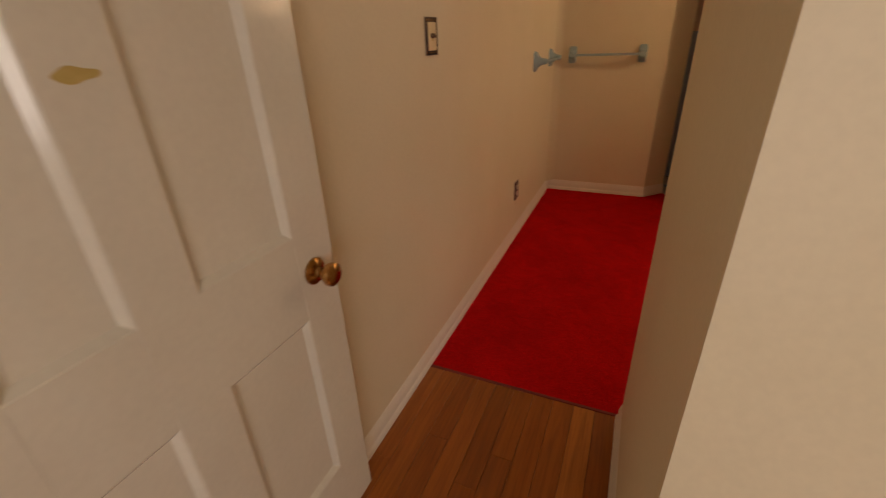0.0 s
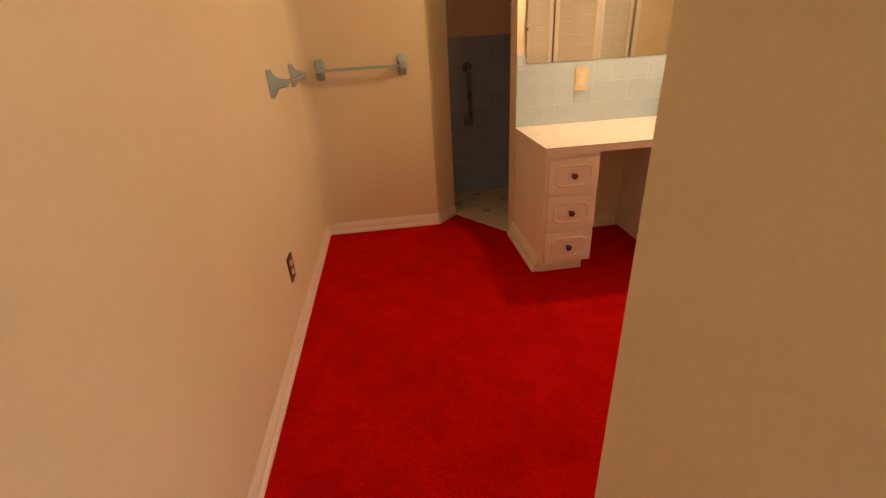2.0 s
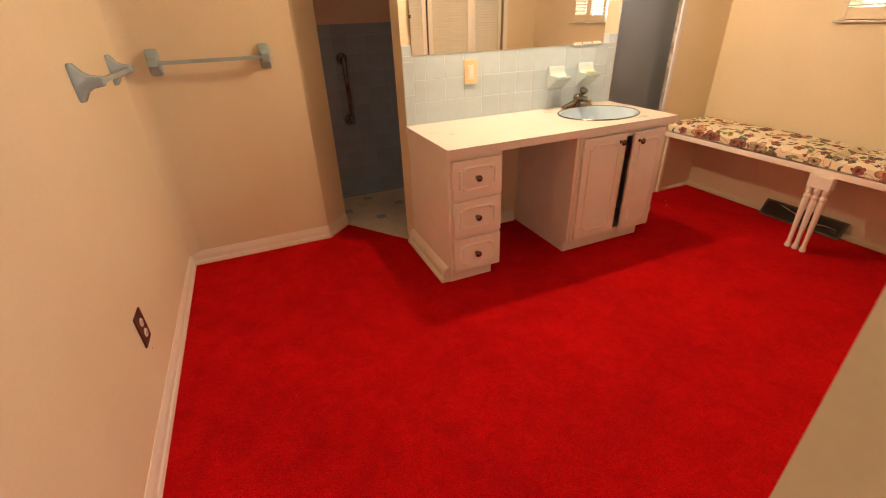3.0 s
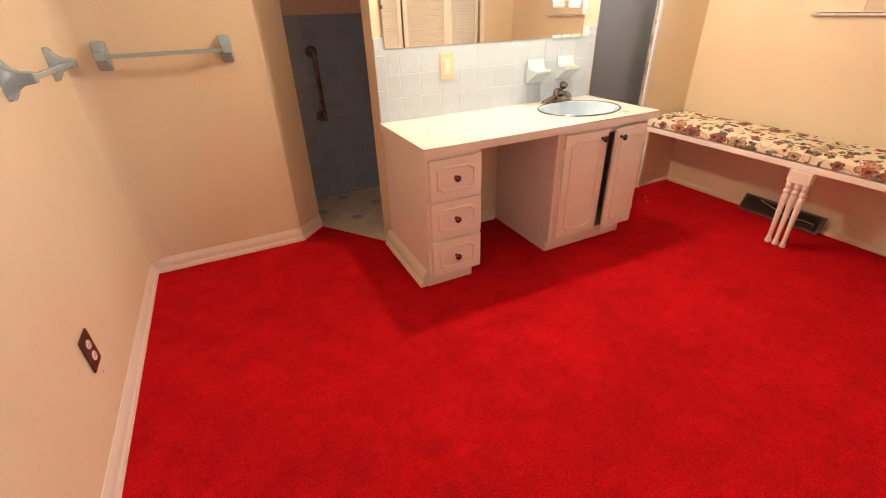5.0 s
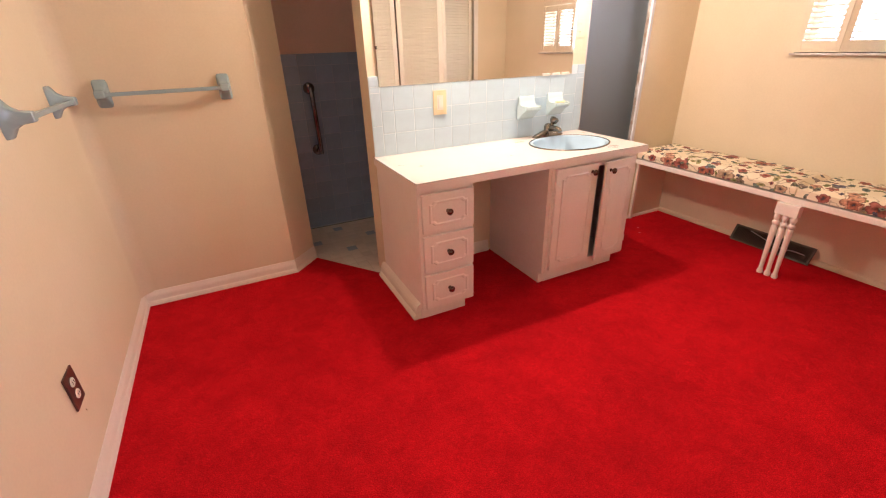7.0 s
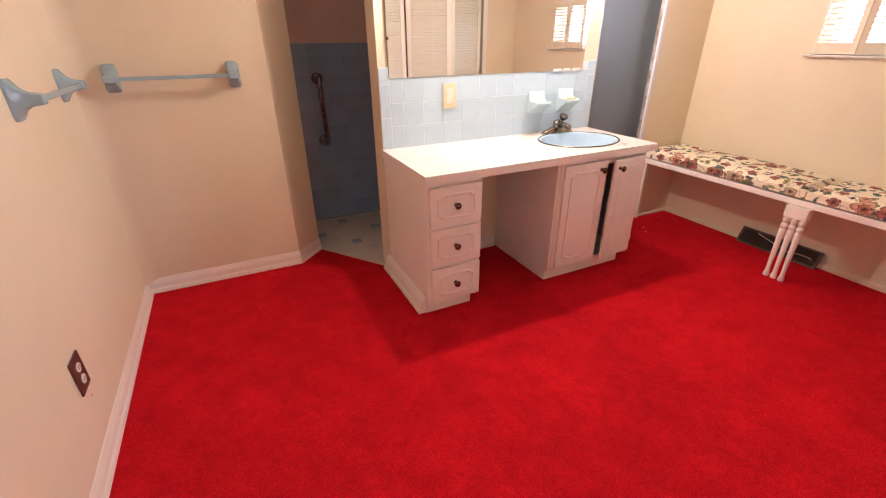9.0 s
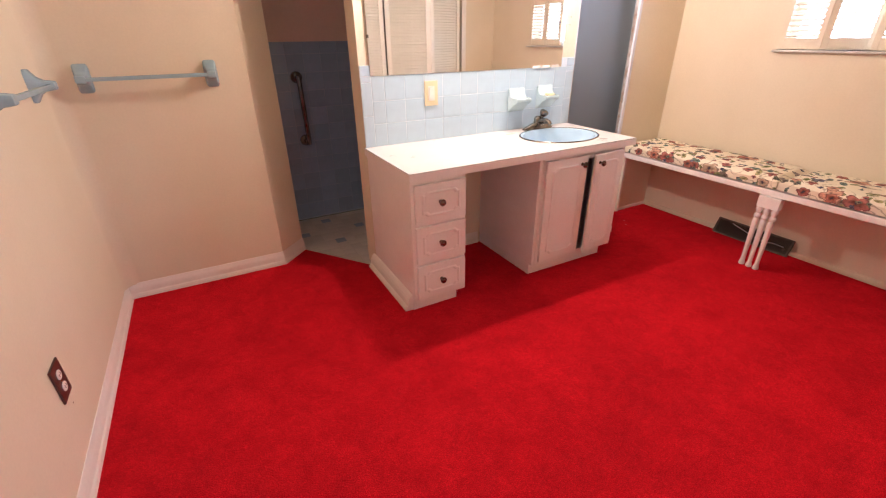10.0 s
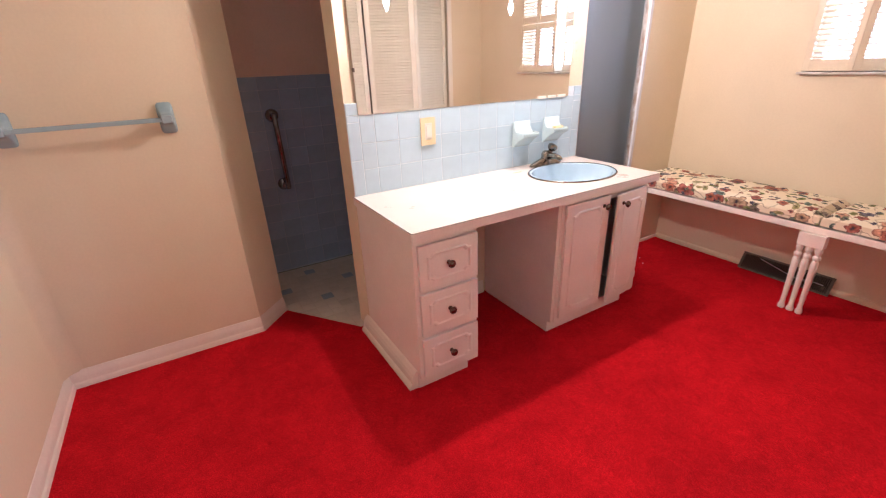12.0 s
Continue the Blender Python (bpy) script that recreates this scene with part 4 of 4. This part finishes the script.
switch = thing("light_switch", pose(0.0005, -2.550, 1.372, 0, 0, 90), "dark reeded antique switch plate with an ivory insert", "light switch")
part("plate", box(B(), -0.047, 0.047, -0.006, 0, -0.062, 0.062, 0.003), BRONZE, switch, "dark reeded metal border")
part("insert", box(B(), -0.034, 0.034, -0.008, -0.006, -0.046, 0.046, 0.0008), IVORY, switch, "cream insert")
for k in range(4):
    for sgn in (-1, 1):
        zc = sgn * (0.0480 + 0.0040 * k)
        part("reed", box(B(), -0.044, 0.044, -0.0082, -0.0058, zc - 0.0011, zc + 0.0011), BRASS if k == 1 else BRONZE, switch)
for sgn in (-1, 1):
    for k in range(2):
        xc = sgn * (0.0375 + 0.0048 * k)
        part("reed", box(B(), xc - 0.0015, xc + 0.0015, -0.0082, -0.0058, -0.0455, 0.0455), BRONZE, switch)
for z in (-0.024, 0.026):
    part("button", box(B(), -0.010, 0.010, -0.0095, -0.008, z - 0.007, z + 0.007, 0.0006), IVORY, switch, "flat ivory button")
part("toggle", lathe(B(), [(0.0095, 0), (0.0085, 0.005), (0.006, 0.010), (0.002, 0.012)], 16, pose(0, -0.008, 0.002, 90) @ Matrix.Diagonal((1.5, 1, 1, 1))), BRONZE, switch, "small dark bronze toggle", True)
part("lamp_window", box(B(), -0.007, 0.007, -0.0092, -0.008, -0.014, -0.006, 0.0005), STAIN, switch, "small amber window")

# small scuff below the outlet
tagged(part("wall_scuff", prism(B(), [(0.0, 0.0), (0.007, 0.001), (0.008, 0.004), (0.001, 0.003)], 0, 0.0006), BRONZE, None, "tiny dark scuff on the cream wall", False, pose(0.0003, -1.19, 0.255, 0, 90, 0)), "", "scuff")

# ---- hallway door ----
DX, DY, DW, DH = 0.070, -3.345, 0.76, 2.03
door = tagged(new("door_1"), "off-white six-panel door standing open against the wall", "door", "", "structure")
x0, x1 = DX - 0.035, DX
# stiles and rails, with the panels let in between
cols = [(DY, DY - 0.122), (DY - 0.360, DY - 0.470), (DY - 0.640, DY - 0.76)]
rows = [(0.008, 0.235), (0.765, 0.980), (1.655, 1.745), (1.915, DH)]
for a, b in cols:
    part("stile", box(B(), x0, x1, b, a, 0.008, DH, 0.0015), DOOR_PAINT, door)
gaps = [(cols[0][1], cols[1][0]), (cols[1][1], cols[2][0])]
for a, b in gaps:
    for z0, z1 in rows:
        part("rail", box(B(), x0 + 0.0004, x1 - 0.0004, b, a, z0, z1, 0.001), DOOR_PAINT, door)
    for (_, z0), (z1, _) in zip(rows, rows[1:]):
        bm = B()
        # sloping sticking round a raised field
        loops = []
        for g, x in ((0.0, x1 - 0.001), (0.003, x1 - 0.002), (0.016, x1 - 0.0135), (0.022, x1 - 0.0135)):
            loops.append([bm.verts.new((x, y, z)) for y, z in ((a - g, z0 + g), (b + g, z0 + g), (b + g, z1 - g), (a - g, z1 - g))])
        for p, q in zip(loops, loops[1:]):
            for i in range(4):
                j = (i + 1) % 4
                bm.faces.new((p[i], p[j], q[j], q[i]))
        bm.faces.new(loops[-1])
        bmesh.ops.recalc_face_normals(bm, faces=bm.faces)
        if sum(f.normal.x for f in bm.faces) < 0:
            bmesh.ops.reverse_faces(bm, faces=bm.faces[:])
        box(bm, x0 + 0.002, x1 - 0.014, b, a, z0, z1)
        part("panel", bm, DOOR_PAINT, door)
handle = part("door_knob", lathe(B(), [(0.034, 0), (0.033, 0.005), (0.026, 0.010), (0.014, 0.013), (0.011, 0.024), (0.014, 0.032), (0.024, 0.038), (0.029, 0.048), (0.028, 0.058), (0.020, 0.064), (0.006, 0.066)], 26, pose(DX, DY - 0.075, 0.876, 0, 90, 0)), BRASS, door, "aged brass round door knob", True)
part("latch_plate", box(B(), x0 + 0.005, x1 - 0.005, DY - 0.0005, DY + 0.0015, 0.84, 0.91), BRASS, door, "brass latch plate")
for z in (0.25, 1.02, 1.80):
    part("hinge", lathe(B(), [(0.007, -0.045), (0.007, 0.045)], 12, pose(0.028, DY - 0.765, z)), BRASS, door, "brass hinge")
tagged(part("door_stain", prism(B(), [(0.026 * math.cos(a) * (1 + 0.15 * math.sin(2 * a + 1)), 0.010 * math.sin(a) * (1 + 0.25 * math.cos(3 * a))) for a in (2 * math.pi * k / 22 for k in range(22))], 0, 0.0006), STAIN, None, "yellowed smear on the off-white door", False, pose(DX + 0.0003, -3.764, 1.341, 90, 0, 90)), "", "stain")

# ---- bench ----
bench = tagged(new("bench"), "cream painted built-in wooden bench with spindle legs", "bench")
part("seat_board", box(B(), 3.500, 3.908, -2.768, -0.424, 0.474, 0.510, 0.004), VANITY, bench)
part("end_cleat", box(B(), 3.530, 3.552, -0.445, -0.424, 0.0, 0.472, 0.002), TRIM, bench, "upright strip on the wall")


def leg_group(y):
    part("block", box(B(), 3.478, 3.528, y - 0.060, y + 0.060, 0.402, 0.473, 0.003), VANITY, bench, "square block joining three spindles")
    prof = [(0.014, 0), (0.0175, 0.004), (0.0165, 0.02), (0.0125, 0.032), (0.0115, 0.06), (0.0145, 0.18), (0.0170, 0.29), (0.0165, 0.318), (0.0115, 0.327), (0.0175, 0.334), (0.0190, 0.343), (0.0175, 0.352), (0.0115, 0.358), (0.0140, 0.370), (0.0185, 0.379), (0.0170, 0.390), (0.0150, 0.402)]
    for dy in (-0.043, 0, 0.043):
        part("spindle", lathe(B(), prof, 18, pose(3.498, y + dy, 0)), VANITY, bench, "turned tapering spindle", True)


leg_group(-1.545)


def cushion(m, length, label):
    """Box cushion with soft edges and a slight crown; origin at its base, length along -y."""
    bm = B()
    W, D, T = 0.397, length, 0.080
    nx, ny = 14, 36
    grid = {}
    for side in (0, 1):
        for i in range(nx + 1):
            for j in range(ny + 1):
                u, v = i / nx, j / ny
                ex = min(u, 1 - u) * W
                ey = min(v, 1 - v) * D
                soft = 1 - max(0, 1 - ex / 0.040) ** 2.6
                soft *= 1 - max(0, 1 - ey / 0.035) ** 2.2
                x, y = u * W, -v * D
                dent = 0.006 * noise.noise((x * 6, y * 4, 3.1 + m.translation.y)) + 0.003 * noise.noise((x * 18, y * 16, 1.7))
                z = (T * 0.5 + (T * 0.5 + dent + 0.008 * math.sin(math.pi * u) * math.sin(math.pi * v)) * (0.30 + 0.70 * soft)) if side else T * 0.5 * (1 - (0.78 + 0.22 * soft))
                grid[side, i, j] = bm.verts.new((x, y, max(z, 0)))
    for i in range(nx):
        for j in range(ny):
            bm.faces.new((grid[1, i, j], grid[1, i, j + 1], grid[1, i + 1, j + 1], grid[1, i + 1, j]))
            bm.faces.new((grid[0, i, j], grid[0, i + 1, j], grid[0, i + 1, j + 1], grid[0, i, j + 1]))
    ring = [(i, 0) for i in range(nx)] + [(nx, j) for j in range(ny)] + [(i, ny) for i in range(nx, 0, -1)] + [(0, j) for j in range(ny, 0, -1)]
    for a, b in zip(ring, ring[1:] + ring[:1]):
        bm.faces.new((grid[0, a[0], a[1]], grid[0, b[0], b[1]], grid[1, b[0], b[1]], grid[1, a[0], a[1]]))
    bmesh.ops.recalc_face_normals(bm, faces=bm.faces)
    ob = part("bench_cushion", bm, FLORAL, None, label, True, m)
    for p in ob.data.polygons:
        p.use_smooth = True
    return tagged(ob, "", "cushion", "floral bench cushions")


cushion(pose(3.504, -0.440, 0.5105), 1.105, "cream cotton bench cushion printed with rust and navy flowers")
cushion(pose(3.504, -1.552, 0.5105), 1.150, "cream floral print bench cushion beside its twin")

# ---- floor register under the bench ----
vent = tagged(new("floor_register"), "dusty dark metal wall register with a bent grille", "vent")
vent.matrix_basis = pose(3.886, 0, 0.110) @ pose(0, 0, 0, 0, 27, 0) @ pose(-3.898, 0, -0.118)
vy0, vy1, vz0, vz1, vx = -1.606, -1.098, 0.0, 0.118, 3.898
part("duct", box(B(), vx + 0.002, vx + 0.010, vy0 + 0.012, vy1 - 0.012, vz0 + 0.010, vz1 - 0.010), DARK, vent)
for args in ((vx - 0.006, vx + 0.010, vy0, vy1, vz1 - 0.012, vz1), (vx - 0.006, vx + 0.010, vy0, vy1, vz0, vz0 + 0.012), (vx - 0.006, vx + 0.010, vy0, vy0 + 0.014, vz0 + 0.012, vz1 - 0.012), (vx - 0.006, vx + 0.010, vy1 - 0.014, vy1, vz0 + 0.012, vz1 - 0.012)):
    part("frame", box(B(), *args, 0.002), IRON, vent)
fin = finish(box(B(), -0.004, 0.004, -0.0011, 0.0011, vz0 + 0.013, vz1 - 0.013), "fin", IRON)
for k in range(46):
    piece("fin", fin, vent, pose(vx, vy0 + 0.024 + k * (vy1 - vy0 - 0.048) / 45, 0, 0, 0, 24))
part("bar", tube(B(), [(vx - 0.008, vy1 - 0.11, 0.098), (vx - 0.010, -1.36, 0.060), (vx - 0.008, -1.44, 0.045)], 0.003, 8), ALU, vent, "bent pale bar")
part("bar", tube(B(), [(vx - 0.008, -1.43, 0.044), (vx - 0.009, -1.50, 0.058), (vx - 0.008, vy0 + 0.04, 0.055)], 0.003, 8), ALU, vent, "bent pale bar")
part("lever", box(B(), vx - 0.014, vx - 0.004, vy0 + 0.03, vy0 + 0.045, 0.03, 0.05, 0.002), IRON, vent)

# ---- grab bar in the shower ----
grab = tagged(new("grab_bar"), "upright chrome grab bar on the shower tile", "grab bar")
gx, gy, gz0, gz1, gd = 1.268, 0.72, 0.650, 1.103, 0.074
bm = lathe(B(), [(0.011, gz0 - 0.024), (0.0165, gz0 - 0.017), (0.0165, gz1 + 0.011), (0.011, gz1 + 0.017)], 18, pose(gx + 0.012, gy - gd, gz0) @ pose(0, 0, 0, 0, -1.4, 0) @ pose(0, 0, -gz0))
part("bar", bm, DULL_CHROME, grab, "", True)
for z in (gz0, gz1):
    part("post", lathe(B(), [(0.0165, 0), (0.0165, gd)], 18, pose(gx, gy, z, 90)), DULL_CHROME, grab, "", True)
for z in (gz0, gz1):
    part("flange", lathe(B(), [(0.041, 0), (0.041, 0.008), (0.036, 0.015), (0.026, 0.020), (0.017, 0.026)], 24, pose(gx, gy, z, 90)), DULL_CHROME, grab, "round wall flange", True)

# bits of lint on the carpet
for k, (x, y) in enumerate(((3.42, -0.62), (3.36, -0.69))):
    tagged(part("lint", tube(B(), [(x, y, 0.003), (x + 0.005, y + 0.003, 0.004), (x + 0.009, y - 0.001, 0.002)], 0.0013, 6), WHITE_PLASTIC, None, "pale speck of lint on the red carpet"), "", "lint", "lint on the carpet")

# ---- pieces: splashback tiles ----
structure("splashback_bed", box(B(), 1.394, 2.934, -0.3585, -0.3522, CT, 1.222), GROUT, "pale grout bed behind the blue tiles", "splashback")
bed = bpy.data.objects["splashback_bed"]
G = 0.0013
shared = {}


def tile(parent, material, x0, x1, z0, z1, y, t=0.0013, name="tile"):
    w, h = round(x1 - x0 - 2 * G, 4), round(z1 - z0 - 2 * G, 4)
    if w < 0.008 or h < 0.008:
        return
    key = (w, h, t, material.name)
    if key not in shared:
        bm = B()
        e = 0.0016
        low = [bm.verts.new((sx * w / 2, 0, sz * h / 2)) for sx, sz in ((-1, -1), (1, -1), (1, 1), (-1, 1))]
        mid = [bm.verts.new((sx * w / 2, -t + e * 0.6, sz * h / 2)) for sx, sz in ((-1, -1), (1, -1), (1, 1), (-1, 1))]
        top = [bm.verts.new((sx * (w / 2 - e), -t, sz * (h / 2 - e))) for sx, sz in ((-1, -1), (1, -1), (1, 1), (-1, 1))]
        for a, b in ((low, mid), (mid, top)):
            for i in range(4):
                j = (i + 1) % 4
                bm.faces.new((a[i], a[j], b[j], b[i]))
        bm.faces.new(top)
        shared[key] = finish(bm, name, material)
    piece(name, shared[key], parent, pose((x0 + x1) / 2, y + random.uniform(-0.0004, 0.0004), (z0 + z1) / 2, random.uniform(-0.25, 0.25), 0, random.uniform(-0.25, 0.25)))


rowz = [CT + 0.001, 0.9115, 1.0355, 1.1660]
colx = [1.455, 1.530] + [1.530 + 0.1235 * k for k in range(1, 11)] + [2.868]
for z0, z1 in zip(rowz, rowz[1:]):
    for x0, x1 in zip(colx, colx[1:]):
        tile(bed, TILE, x0, x1, z0, z1, -0.3583)
for x0, x1 in ((1.394, 1.455), (2.868, 2.934)):
    for z0, z1 in zip([CT + 0.001, 0.958, 1.136, 1.168], [0.958, 1.136, 1.168, 1.222]):
        tile(bed, TILE, x0, x1, z0, z1, -0.3583)

# shower tiles on the back wall
part("grout_bed", box(B(), 0.961, 3.429, 0.7262, 0.7279, 0.0, 1.334), GREY_GROUT, shower_wall, "blue-grey grout")
TP = 0.1245
for i in range(14):
    for k in range(10):
        x0 = 0.965 + i * TP
        tile(shower_wall, SHOWER_TILE, x0, min(x0 + TP, 3.42), 0.012 + k * TP, 0.012 + (k + 1) * TP, 0.7275, 0.0035)
    tile(shower_wall, SHOWER_TILE, 0.965 + i * TP, 0.965 + (i + 1) * TP, 0.012 + 10 * TP, 1.338, 0.7275, 0.005, "tile")
bm = B()
for i in range(14, 20):
    x0 = 0.965 + i * TP
    for k in range(11):
        box(bm, x0 + G, x0 + TP - G, 0.720, 0.7275, 0.012 + k * TP + G, 0.012 + (k + 1) * TP - G)
tagged(part("tiles_far", bm, SHOWER_TILE, shower_wall, "slate-blue glazed wall tiles"), kind="stuff")

# shower floor tiles
FP = 0.072
fl = {}
for tone, mat in ((0, FLOOR_TILE), (1, FLOOR_TILE_BLUE)):
    fl[tone] = finish(box(B(), -FP / 2 + 0.001, FP / 2 - 0.001, -FP / 2 + 0.001, FP / 2 - 0.001, -0.0105, -0.004), "floor_tile", mat)
extra = {0: B(), 1: B()}
for i in range(36):
    for j in range(15):
        x, y = 0.842 + 0.038 + i * FP, -0.318 + j * FP
        blue = 1 if (i + j) % 6 == 1 and (i - j) % 6 == 5 else 0
        if (x - 1.03) * 0.44 + (y - 0.157) * 0.33 < 0.01 and x < 1.42:
            continue
        if y > 0.69 or x > 3.39:
            continue
        if x < 1.75:
            piece("floor_tile", fl[blue], shower_floor, pose(x, y, random.uniform(-0.0006, 0.0006)))
        else:
            box(extra[blue], x - FP / 2 + 0.001, x + FP / 2 - 0.001, y - FP / 2 + 0.001, y + FP / 2 - 0.001, -0.0105, -0.004)
for tone, mat in ((0, FLOOR_TILE), (1, FLOOR_TILE_BLUE)):
    tagged(part("floor_tiles_far", extra[tone], mat, shower_floor, "small square mosaic floor tiles"), kind="stuff")

# ---- oak strips ----
PWID = 0.0826
strip_mesh = {}
far = B()
for i in range(48):
    x = 0.001 + i * PWID
    first = True
    y = SEAM - 0.001
    while y > -6.49:
        length = random.choice((0.45, 0.6, 0.75, 0.95, 1.2))
        if first:
            length = random.choice((0.35, 0.5, 0.8, 1.1, 1.4))
            first = False
        end = max(y - length, -6.495)
        if x + PWID > 3.9:
            break
        if x < 0.84 and end > -5.2:
            key = round(y - end, 3)
            if key not in strip_mesh:
                bm = B()
                w, e = PWID - 0.0008, 0.0012
                lo = [bm.verts.new(p) for p in ((0, 0, -0.012), (w, 0, -0.012), (w, -key + 0.0008, -0.012), (0, -key + 0.0008, -0.012))]
                mi = [bm.verts.new((v.co.x, v.co.y, -e)) for v in lo]
                to = [bm.verts.new(p) for p in ((e, -e, 0), (w - e, -e, 0), (w - e, -key + e, 0), (e, -key + e, 0))]
                for a, b in ((lo, mi), (mi, to)):
                    for n in range(4):
                        bm.faces.new((a[n], b[n], b[(n + 1) % 4], a[(n + 1) % 4]))
                bm.faces.new(to[::-1])
                bmesh.ops.recalc_face_normals(bm, faces=bm.faces)
                strip_mesh[key] = finish(bm, "plank", OAK)
            piece("plank", strip_mesh[key], subfloor, pose(x, y, 0))
        elif x > 0.84 and end < -3.66 or x <= 0.84:
            top = min(y, -3.64) if x > 0.84 else y
            if top - end > 0.02:
                box(far, x, x + PWID - 0.0008, end + 0.0008, top, -0.012, 0)
        y = end
tagged(part("planks_far", far, OAK, subfloor, "varnished oak floor strips"), kind="stuff")
